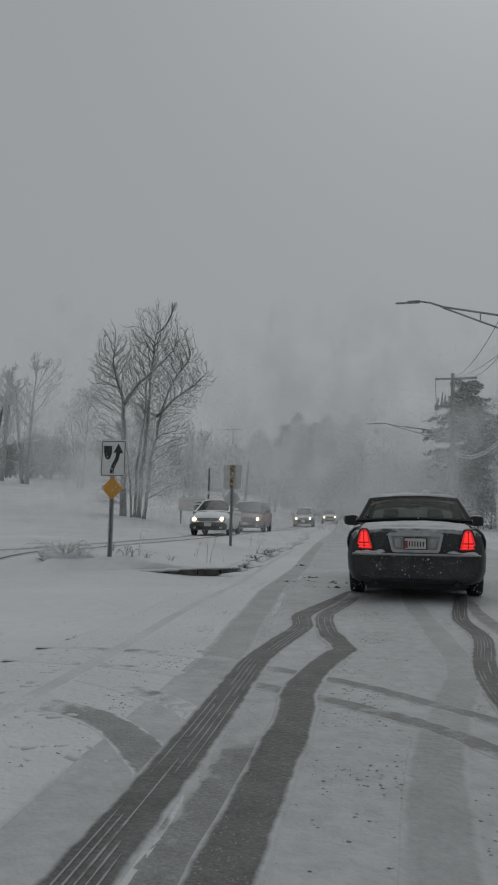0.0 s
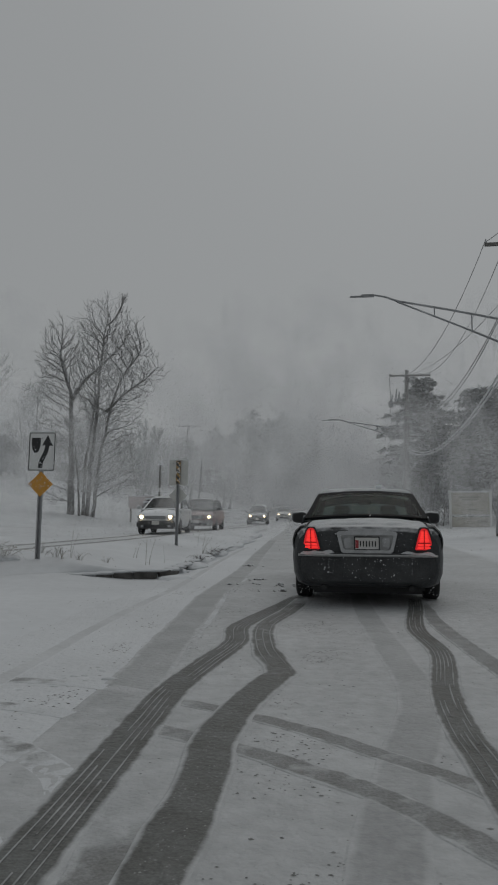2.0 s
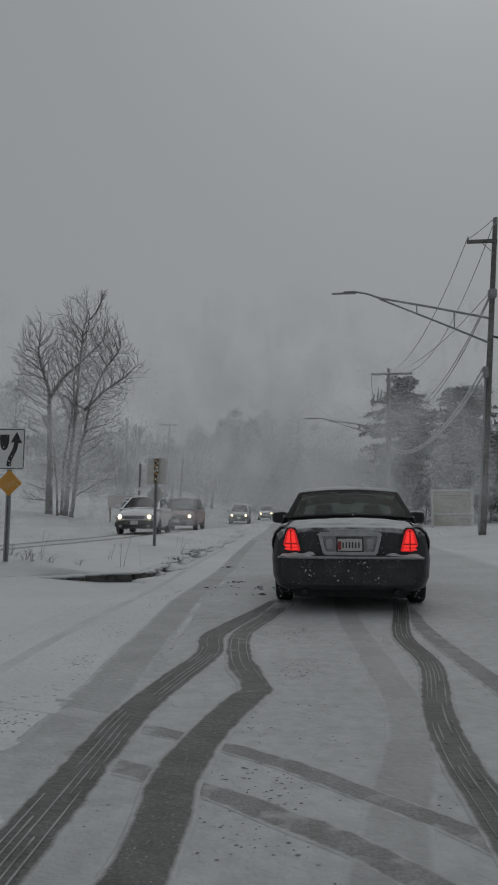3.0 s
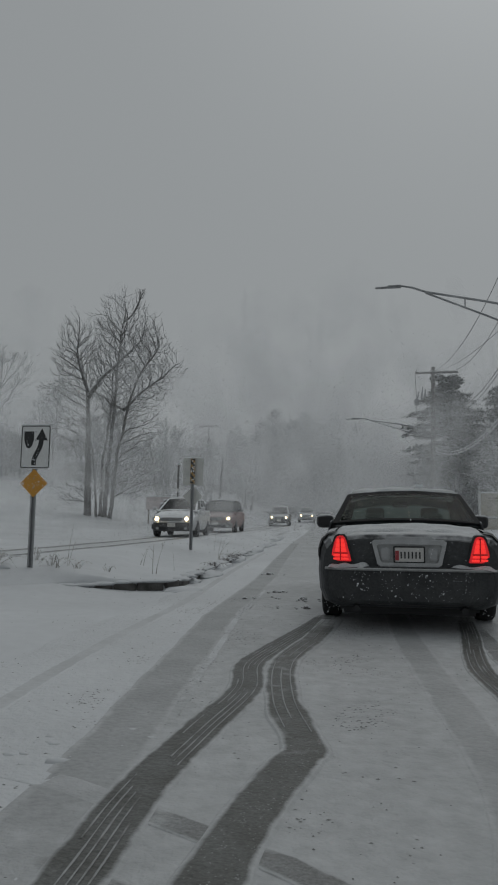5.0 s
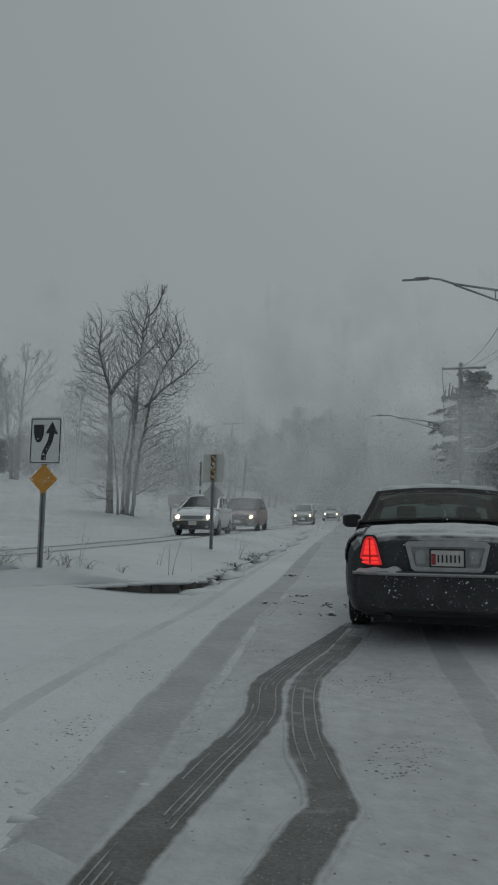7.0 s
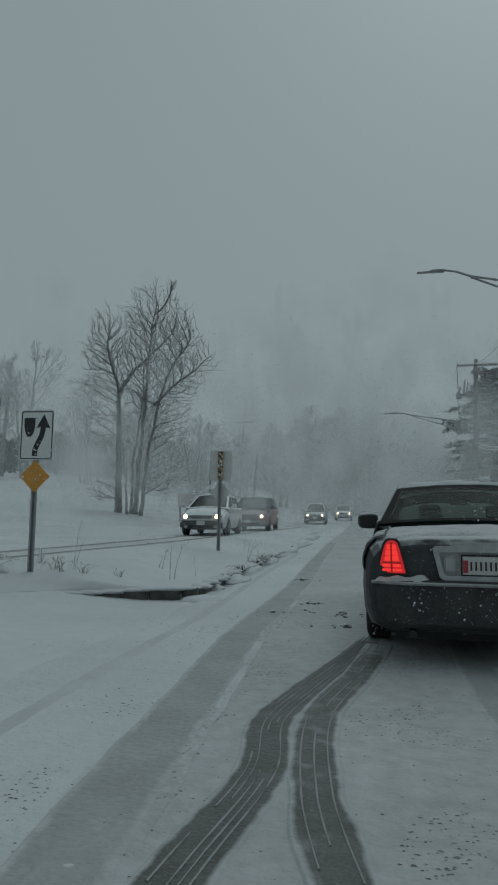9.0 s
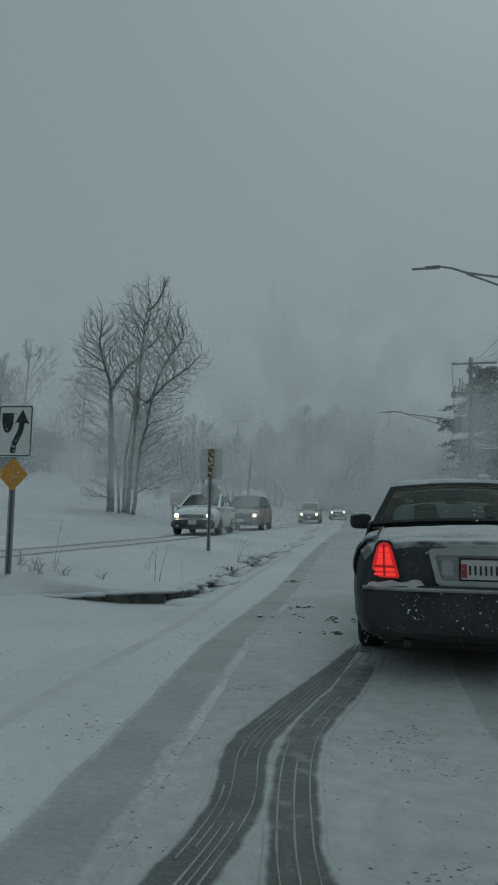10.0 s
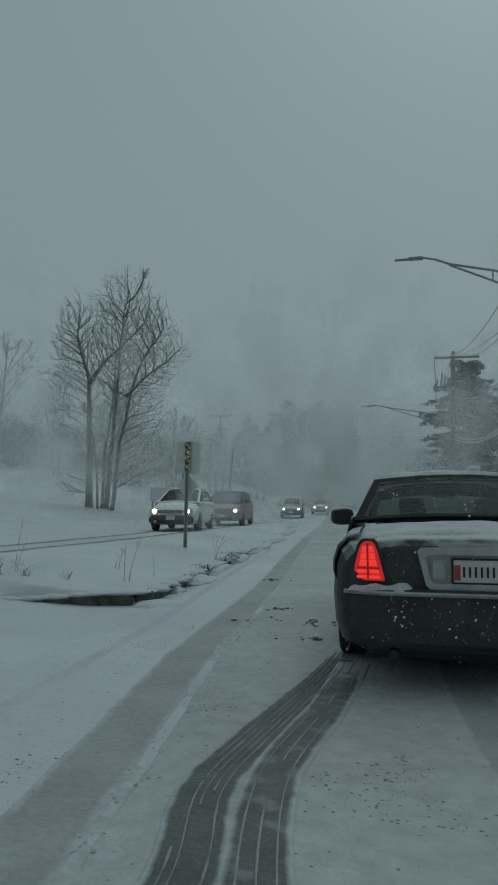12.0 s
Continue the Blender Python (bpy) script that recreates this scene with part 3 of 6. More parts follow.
tagged(part("snow_ridge", merge(ridge), RIDGELUMP, smooth=True), "low crumbling ridge of snow beside the wheel rut", "snow", kind="stuff")


# trodden and thrown lumps in the fresh snow beside the tracks
thrown = []
for _ in range(1500):
    x, y = rng.uniform(-3.4, -0.6), rng.uniform(2.6, 6.6)
    if lumps(x, y, 1.3, 51.0) < 0.08 or rng.random() > 0.75:
        continue
    r = min(0.045, rng.lognormvariate(-4.35, 0.5))
    turn = rng.uniform(0, 3.1)
    cx, sx = math.cos(turn), math.sin(turn)
    thrown.append(([(x + r * (1.6 * v.x * cx - v.y * sx) * rng.uniform(0.85, 1.15), y + r * (1.6 * v.x * sx + v.y * cx) * rng.uniform(0.85, 1.15), road_z(x, y) - 0.004 + v.z * r * 0.42) for v in rock_v], rock_f))
tagged(part("snow_lumps", merge(thrown), FIELD, smooth=True), "lumps of thrown snow on the fresh snow", "snow", kind="stuff")


# ---- the traffic island ----
def front_y(x):
    return along([(-7.0, 11.2), (-5.6, 12.3), (-4.3, 13.25), (-3.2, 13.65), (-2.6, 13.95)], x)


def island_z(x, y):
    k = along(KERB_X, y)
    d = min(k - x, y - front_y(x))
    add = 0.10 + 0.06 * sm(1.2, 0.3, d)
    return gz(x, y) + add * sm(-0.06, 0.12 + 1.1 * sm(-3.9, -5.2, x), d) + 0.035 * lumps(x, y, 1.6, 5.0) * sm(0, 0.3, d) + 0.012 * lumps(x, y, 6.0, 5.0)


iv, jf = [], []
ys = steps((0, 1, 40), (1, 11, 70), (11, 50, 60))
NX = 34
for q in ys:
    for i in range(NX + 1):
        s = i / NX
        y = 14.2 + q
        right, left = along(KERB_X, y) + 0.02, along(FAR_X, y) + 1.7
        x = right + (left - right) * s
        y2 = front_y(x) + q * 1.0
        iv.append((x, y2, island_z(x, y2) if q > 0 else gz(x, y2) - 0.06 * sm(-4.6, -4.0, x)))
W = NX + 1
jf = [(j * W + i + 1, j * W + i, (j + 1) * W + i, (j + 1) * W + i + 1) for j in range(len(ys) - 1) for i in range(NX)]
island = tagged(new("traffic_island", mesh_of("traffic_island", iv, jf, FIELD, smooth=True)), "raised traffic island under fresh snow with dark kerb", "traffic island", kind="structure")
kerb_box = box(1, 1, 1, bevel=0.06, seg=2)
kerb_me = bpy.data.meshes.new("kerb_stone")
kerb_box.to_mesh(kerb_me)
kerb_box.free()
kerb_me.materials.append(KERB)


def kerb_stone(a, b, z0=-0.1, z1=0.15, w=0.17):
    a, b = Vector(a), Vector(b)
    d = b - a
    c = (a + b) / 2
    ob = new("kerb_stone", kerb_me)
    ob.parent = island
    ob.matrix_basis = Matrix.LocRotScale((c.x, c.y, (z0 + z1) / 2), Euler((0, 0, math.atan2(d.y, d.x))), (d.length - 0.012, w, z1 - z0))


fx = [-4.1, -3.8, -3.5, -3.15, -2.75]
for a, b in zip(fx, fx[1:]):
    kerb_stone((a, front_y(a) + 0.04), (b, front_y(b) + 0.04), z1=0.16 - 0.06 * sm(-3.0, -4.1, a))
kerb_stone((-2.75, front_y(-2.75) + 0.04), (-2.60, 14.2))
y = 14.25
while y < 40:
    y2 = y + 0.9
    kerb_stone((along(KERB_X, y) - 0.03, y), (along(KERB_X, y2) - 0.03, y2), z1=0.14 + 0.02 * lumps(0, y, 1.0, 8))
    y = y2
# broken edge of snow along the kerb top
edge = []
rng = random.Random(9)
for k in range(150):
    if k < 60:
        x = -4.3 + 1.7 * k / 60
        y, z = front_y(x) + 0.03, 0.155 - 0.05 * sm(-3.0, -4.1, x)
    else:
        y = 14.2 + 12 * (k - 60) / 90
        x, z = along(KERB_X, y) - 0.0, 0.13
    r = rng.uniform(0.04, 0.1)
    bm = bmesh.new()
    bmesh.ops.create_icosphere(bm, subdivisions=2, radius=r)
    edge.append(([tuple(Vector((v.co.x * 2.0, v.co.y * 1.2, v.co.z * 0.38)) * (1 + 0.3 * noise.noise(v.co * 30)) + Vector((x + rng.gauss(0, 0.02) * (v.index == 0), y, z))) for v in bm.verts], [tuple(v.index for v in f.verts) for f in bm.faces]))
    bm.free()
tagged(part("snow_edge", merge(edge), FIELD, smooth=True), "crumbling edge of snow along the kerb", "snow", kind="stuff")
# drifts that lap over the kerb
for dx, dy, sx, sy, h in ((-2.4, 13.9, 0.35, 0.3, 0.07), (-2.55, 16.6, 0.25, 0.5, 0.13), (-2.75, 18.6, 0.25, 0.9, 0.14), (-2.85, 21.3, 0.25, 0.8, 0.15),
                          (-3.15, 25.5, 0.35, 2.6, 0.17), (-3.4, 30.5, 0.35, 3.2, 0.18), (-3.7, 36, 0.35, 3.2, 0.2), (-2.6, 15.3, 0.16, 0.25, 0.08)):
    bm = bmesh.new()
    bmesh.ops.create_icosphere(bm, subdivisions=4, radius=1)
    for v in bm.verts:
        n = 1 + 0.22 * noise.noise(v.co * 2 + Vector((dx, dy, 0)))
        v.co = Vector((dx + v.co.x * sx * n, dy + v.co.y * sy * n, gz(dx, dy) + v.co.z * h * n))
    tagged(part("snow_drift", bm, FIELD, smooth=True), "rounded drift of fresh snow against the kerb", "snow drift", "drifts along the kerb", kind="structure")


# ---- weeds, brush and stubble ----
def weed(x, y, z, h, n, spread, label, lean=(0, 0), r=0.007, arch=False, mat=None):
    g = random.Random(int(abs(x * 131 + y * 17)))
    pieces = []
    for _ in range(n):
        a = g.uniform(0, 6.28)
        hh = h * g.uniform(0.6, 1.1)
        dx, dy = lean[0] + spread * math.cos(a) * g.random(), lean[1] + spread * math.sin(a) * g.random()
        b = (x + g.gauss(0, 0.03), y + g.gauss(0, 0.03), z - 0.05)
        pts = [(b[0] + dx * t ** 1.6, b[1] + dy * t ** 1.6, b[2] + (hh + 0.05) * (t - 0.25 * spread * t * t)) for t in (0, 0.25, 0.5, 0.75, 1)]
        if arch:
            bend = g.uniform(2.0, 3.0)
            pts = [(b[0] + dx * t, b[1] + dy * t, b[2] + 0.03 + hh * math.sin(t * bend)) for t in (0, 0.25, 0.5, 0.75, 1)]
        pieces.append(tube(pts, [r, r * 0.9, r * 0.7, r * 0.55, r * 0.35], 4))
        for _ in range(g.randint(0, 3)):
            k = g.randint(1, 3)
            p = pts[k]
            l = hh * g.uniform(0.1, 0.3)
            aa = g.uniform(0, 6.28)
            pieces.append(tube([p, (p[0] + l * 0.6 * math.cos(aa), p[1] + l * 0.6 * math.sin(aa), p[2] + l * 0.7)], [r * 0.6, r * 0.3], 3))
    ob = part("dry_weed", merge(pieces), mat or WEED)
    return tagged(ob, label, "weed", "weeds on the island")


for x, y, h, n, sp, lean in ((-3.2, 14.95, 0.62, 2, 0.12, (0.08, 0)), (-3.05, 15.7, 0.5, 1, 0.05, (0, 0)), (-4.55, 14.2, 0.75, 2, 0.12, (0.1, 0)), (-3.9, 16.2, 0.4, 2, 0.2, (0.1, 0)),
                             (-3.0, 19.6, 0.55, 3, 0.3, (0.15, 0)), (-2.95, 20.8, 0.35, 5, 0.4, (0.15, -0.1)), (-3.7, 22.5, 0.7, 2, 0.3, (0, 0))):
    weed(x, y, island_z(x, y), h, n, sp, "tall dry weed stalks standing through the snow", lean)
for x, y, h, n, sp in ((-5.6, 13.6, 0.28, 15, 1.0), (-5.95, 13.5, 0.36, 24, 1.2), (-6.3, 13.8, 0.3, 16, 1.0), (-4.55, 13.75, 0.24, 9, 0.6), (-4.75, 13.9, 0.22, 12, 0.3), (-4.3, 14.0, 0.16, 9, 0.25), (-3.9, 14.4, 0.14, 8, 0.2), (-5.2, 14.3, 0.25, 8, 0.3)):
    weed(x, y, island_z(x, y), h, n, sp, "low clump of dry grass bent by snow", r=0.0062, arch=True)
for x, y, w_, h_ in ((-5.6, 13.62, 0.3, 0.1), (-5.98, 13.52, 0.42, 0.15), (-6.35, 13.82, 0.32, 0.12)):
    bm = bmesh.new()
    bmesh.ops.create_icosphere(bm, subdivisions=4, radius=1)
    for v in bm.verts:
        n_ = 1 + 0.3 * noise.noise(v.co * 2.4 + Vector((x, y, 0)))
        v.co = Vector((x + v.co.x * w_ * n_, y + v.co.y * 0.2 * n_, island_z(x, y) + v.co.z * h_ * n_))
    tagged(part("snow_mound", bm, FIELD, smooth=True), "small mound of snow caught in dry grass", "snow mound", "mounds on the island", kind="structure")
for x, y, h, n, sp in ((-2.68, 17.6, 0.14, 14, 0.35), (-2.75, 19.4, 0.16, 16, 0.4), (-2.8, 20.6, 0.16, 16, 0.45), (-2.85, 21.6, 0.12, 10, 0.3), (-2.66, 16.2, 0.1, 8, 0.25)):
    weed(x, y, 0.1, h, n, sp, "dead brush sticking out beside the kerb", r=0.009, arch=True, mat=BRUSH)


# ---- road signs on the island ----
def rounded(w, h, r, x0=0.0, z0=0.0, n=5):
    pts = []
    for cx, cz, a0 in ((x0 + w / 2 - r, z0 + h / 2 - r, 0), (x0 - w / 2 + r, z0 + h / 2 - r, 90), (x0 - w / 2 + r, z0 - h / 2 + r, 180), (x0 + w / 2 - r, z0 - h / 2 + r, 270)):
        pts += [(cx + r * math.cos(radians(a0 + 90 * k / n)), cz + r * math.sin(radians(a0 + 90 * k / n))) for k in range(n + 1)]
    return pts


def u_post(h, w=0.075, d=0.04):
    t = 0.008
    out = [(-w / 2, -d / 2), (-w / 4, -d / 2), (-w / 4 + t, d / 2 - t), (w / 4 - t, d / 2 - t), (w / 4, -d / 2), (w / 2, -d / 2), (w / 2, -d / 2 + t), (w / 4 + t, -d / 2 + t),
           (w / 4, d / 2), (-w / 4, d / 2), (-w / 4 - t, -d / 2 + t), (-w / 2, -d / 2 + t)]
    v = [(x, y, z) for z in (0.0, h) for x, y in out]
    n = len(out)
    return v, [(i, (i + 1) % n, n + (i + 1) % n, n + i) for i in range(n)] + [tuple(range(n - 1, -1, -1)), tuple(range(n, 2 * n))]


def ring(outer, inner, y0, y1):
    n = len(outer)
    v = [(x, y0, z) for x, z in outer] + [(x, y0, z) for x, z in inner] + [(x, y1, z) for x, z in outer] + [(x, y1, z) for x, z in inner]
    f = []
    for i in range(n):
        j = (i + 1) % n
        f += [(i, j, n + j, n + i), (2 * n + j, 2 * n + i, 3 * n + i, 3 * n + j), (i, 2 * n + i, 2 * n + j, j), (n + j, 3 * n + j, 3 * n + i, n + i)]
    return v, f


def arrow_sign(x, y, z, top):
    t = thing("arrow_sign", "white sign with a curved arrow over an amber diamond", "road sign", pose(x, y, z - 0.25, 0, 0.6, 2))
    H = top - z + 0.25
    part("post", u_post(H - 0.03, 0.1, 0.05), GALV, t, "galvanised steel channel post")
    w, h = 0.54, 0.755
    zc = H - h / 2
    panel = part("panel", prism(rounded(w, h, 0.04, 0, zc), -0.028, -0.024), WHITE, t, "white sheeting with snow flecks")
    part("border", ring(rounded(w - 0.025, h - 0.025, 0.034, 0, zc), rounded(w - 0.055, h - 0.055, 0.022, 0, zc), -0.0315, -0.028), BLACK, panel)
    fx = lambda f: (f - 0.5) * w
    fz = lambda f: H - h + f * h
    sh = [(fx(0.11), fz(0.85)), (fx(0.44), fz(0.85)), (fx(0.44), fz(0.66)), (fx(0.39), fz(0.53)), (fx(0.32), fz(0.47)), (fx(0.22), fz(0.47)), (fx(0.155), fz(0.55)), (fx(0.115), fz(0.68))]
    part("island_symbol", prism(sh, -0.0315, -0.028), BLACK, panel)
    line = smooth_line([(fx(0.46), fz(0.08)), (fx(0.475), fz(0.22)), (fx(0.56), fz(0.36)), (fx(0.65), fz(0.5)), (fx(0.69), fz(0.66))], 0.03)
    L, R = [], []
    for i, p in enumerate(line):
        d = (line[min(i + 1, len(line) - 1)] - line[max(i - 1, 0)]).normalized()
        s = Vector((d.y, -d.x)) * 0.042
        L.append(tuple(p - s))
        R.append(tuple(p + s))
    head = [(fx(0.90), fz(0.64)), (fx(0.70), fz(0.92)), (fx(0.48), fz(0.64))]
    part("arrow", prism(R + head + L[::-1], -0.0315, -0.028), BLACK, panel)
    dz = H - h - 0.248
    r = 0.243
    dia = part("diamond", prism([(0, dz - r), (r, dz), (0, dz + r), (-r, dz)], -0.028, -0.024), AMBER, t, "plain amber reflective diamond")
    part("edge", ring([(0, dz - r), (r, dz), (0, dz + r), (-r, dz)], [(0, dz - r + 0.02), (r - 0.02, dz), (0, dz + r - 0.02), (-r + 0.02, dz)], -0.030, -0.028), AMBER, dia)
    g = random.Random(3)
    for zb in (H - 0.12, H - h + 0.1, dz + 0.08, dz - 0.08):
        b = bmesh.new()
        bmesh.ops.create_cone(b, cap_ends=True, segments=8, radius1=0.011, radius2=0.009, depth=0.012)
        bmesh.ops.rotate(b, cent=(0, 0, 0), matrix=Matrix.Rotation(radians(90), 3, "X"), verts=b.verts)
        bmesh.ops.translate(b, vec=(0, -0.036, zb), verts=b.verts)
        part("bolt", b, GALV, t)
    part("snow_cap", box(w * 0.9, 0.03, 0.018, (0, -0.026, H + 0.005), 0.008), SNOW, panel, "thin line of snow on the top edge")
    sp = []
    for _ in range(230):
        sx, sz, s = g.uniform(-0.25, 0.25), g.choice([g.uniform(H - h + 0.01, H - 0.01), g.uniform(H - h, H - 0.45), g.gauss(dz, 0.07)]), min(0.02, g.lognormvariate(-5.3, 0.5))
        if abs(sx) + abs(sz - dz) > r and sz < H - h:
            continue
        sp.append(([(sx - s, -0.0325, sz), (sx, -0.0325, sz - s), (sx + s, -0.0325, sz), (sx, -0.0325, sz + s), (sx, -0.037, sz)], [(0, 1, 4), (1, 2, 4), (2, 3, 4), (3, 0, 4)]))
    tagged(part("snow_flecks", merge(sp), SNOW, t), kind="stuff")
    return t


arrow_sign(-5.01, 13.69, 0.42, 2.77)


def snow_patches(parent, w, h, zc, y, count, seed, size=0.016):
    """Ragged patches of wet snow stuck to a sheet that faces the wind."""
    g = random.Random(seed)
    out = []
    for _ in range(count):
        x, z, s = g.uniform(-w / 2, w / 2), zc + g.uniform(-h / 2, h / 2), size * g.uniform(0.3, 1.3)
        rim = [(x + s * g.uniform(0.6, 1.3) * math.cos(a), y, z + s * g.uniform(0.6, 1.6) * math.sin(a)) for a in [k * math.pi / 3 for k in range(6)]]
        out.append((rim + [(x, y - s * 0.35, z)], [(k, (k + 1) % 6, 6) for k in range(6)]))
    tagged(part("stuck_snow", merge(out), SNOW, parent, "wet snow stuck to the sheet"), kind="stuff")


def striped_marker(x, y, z, top):
    t = thing("object_marker", "back of a grey sign with yellow and black striped marker", "road sign", pose(x, y, z - 0.25, 0, 0.8, -1))
    H = top - z + 0.25
    part("post", u_post(H - 0.02, 0.095, 0.05), GALV, t, "galvanised steel channel post")
    back = part("sign_back", prism(rounded(0.585, 0.77, 0.05, 0, H - 0.385), 0.022, 0.027), ALU, t, "unpainted aluminium sign back")
    part("snow_cap", box(0.5, 0.03, 0.018, (0, 0.024, H + 0.006), 0.008), SNOW, back, "thin line of snow on the top edge")
    part("rail", box(0.5, 0.012, 0.03, (0, 0.016, H - 0.12), 0.003), ALU, back)
    w, h = 0.135, 0.70
    m = part("striped_plate", prism(rounded(w, h, 0.012, 0, H - 0.37), -0.030, -0.025), DULLAMBER, t, "faded amber plate")
    r = 0.29
    part("diamond_back", prism([(0, H - 0.79 - 2 * r), (r, H - 0.79 - r), (0, H - 0.79), (-r, H - 0.79 - r)], 0.030, 0.035), ALU, t, "bare metal back of a diamond plate")
    snow_patches(m, w * 0.8, h * 0.92, H - 0.37, -0.0335, 24, 8)
    k = 0
    zb = H - 0.37 - h / 2
    while k * 0.19 < h + 0.2:
        a = zb + k * 0.19 - 0.13
        pts = [(-w / 2 + 0.004, a + w), (-w / 2 + 0.004, a + w + 0.095), (w / 2 - 0.004, a + 0.095), (w / 2 - 0.004, a)]
        pts = [(px, min(max(pz, zb + 0.005), zb + h - 0.005)) for px, pz in pts]
        if abs(pts[0][1] - pts[1][1]) > 0.004 or abs(pts[2][1] - pts[3][1]) > 0.004:
            part("stripe", prism(pts, -0.0325, -0.030), DULLBLACK, m)
        k += 1
    return t


striped_marker(-4.17, 21.46, 0.30, 2.85)


# ---- poles, lamps and lines ----
def utility_pole(x, y, lean, H, label, wood, r0=0.17):
    """A tapered wooden pole; returns the thing and a function that gives the pole's axis at a height."""
    z = gz(x, y) - 0.5
    t = thing("utility_pole", label, "utility pole", Matrix.Translation((x, y, z)), "utility poles")
    top = H - z
    axis = lambda h: (lean[0] * (h - z) / top, lean[1] * (h - z) / top, h - z)
    part("pole", tube([(lean[0] * k / 8, lean[1] * k / 8, top * k / 8) for k in range(9)], [r0 * (1 - 0.38 * k / 8) for k in range(9)], 12), wood, t, "weathered wooden pole", smooth=True)
    return t, axis


def crossarm(t, axis, h, a, b, mat, pins=(0.05, 0.35, 0.65, 0.95), drop=0.0, name="crossarm"):
    c = axis(h)
    arm = part(name, box(b - a, 0.12, 0.19, (c[0] + (a + b) / 2, c[1] - 0.14, c[2]), 0.012), mat, t, "wooden crossarm")
    for f in pins:
        px = c[0] + a + (b - a) * f
        part("insulator", tube([(px, c[1] - 0.14, c[2] + 0.05), (px, c[1] - 0.14, c[2] + 0.1), (px, c[1] - 0.14, c[2] + 0.16), (px, c[1] - 0.14, c[2] + 0.24)], [0.015, 0.055, 0.045, 0.03], 8), CERAMIC, arm)
    part("brace", tube([(c[0] + (a if abs(a) > abs(b) else b) * 0.5, c[1] - 0.14, c[2] - 0.04), (c[0], c[1] - 0.12, c[2] - 0.75)], 0.022, 5), GALV, arm)
    return arm


def lamp_arm(t, axis, h, end, mat, gap=0.95):
    """A street lamp on two long tubes that meet near the head, with struts between."""
    r = axis(h)
    e = Vector(end) - Vector(t.matrix_basis.translation)
    a = Vector((r[0] - 0.1, r[1], r[2]))
    b = Vector((r[0] - 0.1, r[1], r[2] - gap))
    head = e + Vector((1.25, 0, 0.05))
    join = e + (a - e) * 0.30 + Vector((0, 0, 0.16))
    L = part("lamp_arm", merge([tube([a, a + (join - a) * 0.5 + Vector((0, 0, 0.03)), join, join + (head - join) * 0.55 + Vector((0, 0, 0.06)), head], [0.065, 0.062, 0.06, 0.055, 0.05], 8),
                      tube([b, b + (join - b) * 0.5, join - Vector((0, 0, 0.05))], [0.06, 0.055, 0.05], 8)]), mat, t, "bracket of two grey tubes", smooth=True)
    for f in (0.32, 0.66):
        p, q = a + (join - a) * f, b + (join - b) * f
        part("strut", tube([p, q], 0.035, 6), mat, L)
    lum = box(0.75, 0.28, 0.13, (e.x + 0.9, e.y, e.z + 0.03), 0.05)
    H = part("lamp_head", lum, GALV, t, "grey cobra-head street lamp")
    part("lens", box(0.62, 0.24, 0.05, (e.x + 0.25, e.y, e.z), 0.02), GALV, H, "flat lens housing")
    return L


pole_a, ax_a = utility_pole(8.95, 38.4, (1.15, -0.6), 16.9, "tall leaning wooden utility pole with a street lamp bracket", POLEWOOD, 0.2)
pole_b, ax_b = utility_pole(7.0, 67.2, (0.35, 0), 15.1, "wooden utility pole with crossarms, switchgear and street lamp", POLEWOOD, 0.28)
base_a, base_b = Vector(pole_a.matrix_basis.translation), Vector(pole_b.matrix_basis.translation)
crossarm(pole_a, ax_a, 15.6, -1.45, 0.1, POLEWOOD, (0.04,))
lamp_arm(pole_a, ax_a, 11.5, (1.46, 37.4, 12.9), GALV, 1.35)
crossarm(pole_b, ax_b, 14.55, -1.65, 2.2, POLEWOOD, (0.02, 0.45, 0.72, 0.98))
crossarm(pole_b, ax_b, 11.9, -1.5, 1.3, POLEWOOD, ())
lamp_arm(pole_b, ax_b, 9.3, (-0.75, 66.8, 10.3), GALV, 0.95)
c = ax_b(11.9)
for k, (dx, hh) in enumerate(((-1.45, 0.75), (-1.05, 1.35), (-0.8, 1.1))):
    s = part("cutout_switch", tube([(c[0] + dx, -0.2, c[2] + 0.1), (c[0] + dx, -0.2, c[2] + 0.3), (c[0] + dx + 0.1, -0.22, c[2] + hh * 0.7), (c[0] + dx + 0.12, -0.22, c[2] + hh)], [0.05, 0.11, 0.07, 0.05], 8), CERAMIC, pole_b, "grey porcelain fuse cutout")
part("switch_box", box(0.42, 0.4, 0.6, (c[0] - 1.5, -0.2, c[2] - 0.1), 0.06), GALV, pole_b, "grey switch housing")
part("riser", tube([(c[0] - 1.5, -0.2, c[2] + 0.2), (c[0] - 1.6, -0.2, 14.4 - base_b.z)], 0.03, 6), TRIM, pole_b)
part("down_lead", tube([(c[0] - 1.55, -0.2, c[2] - 0.4), (c[0] - 1.45, -0.2, 9.0 - base_b.z), (c[0] - 0.1, -0.15, 7.8 - base_b.z)], 0.02, 5), TRIM, pole_b)
for hh, a, b in ((8.65, -0.2, 1.6), (8.5, -1.4, 0.0)):
    q = ax_b(hh)
    part("side_arm", box(b - a, 0.09, 0.09, (q[0] + (a + b) / 2, -0.2, q[2]), 0.01), POLEWOOD, pole_b)
q = ax_a(8.6)
part("cable_rack", box(0.25, 0.3, 0.6, (q[0] - 0.2, q[1] - 0.1, q[2]), 0.03), GALV, pole_a)
q = ax_a(12.8)
part("clamp", box(0.42, 0.4, 0.5, (q[0], q[1], q[2]), 0.06), GALV, pole_a)
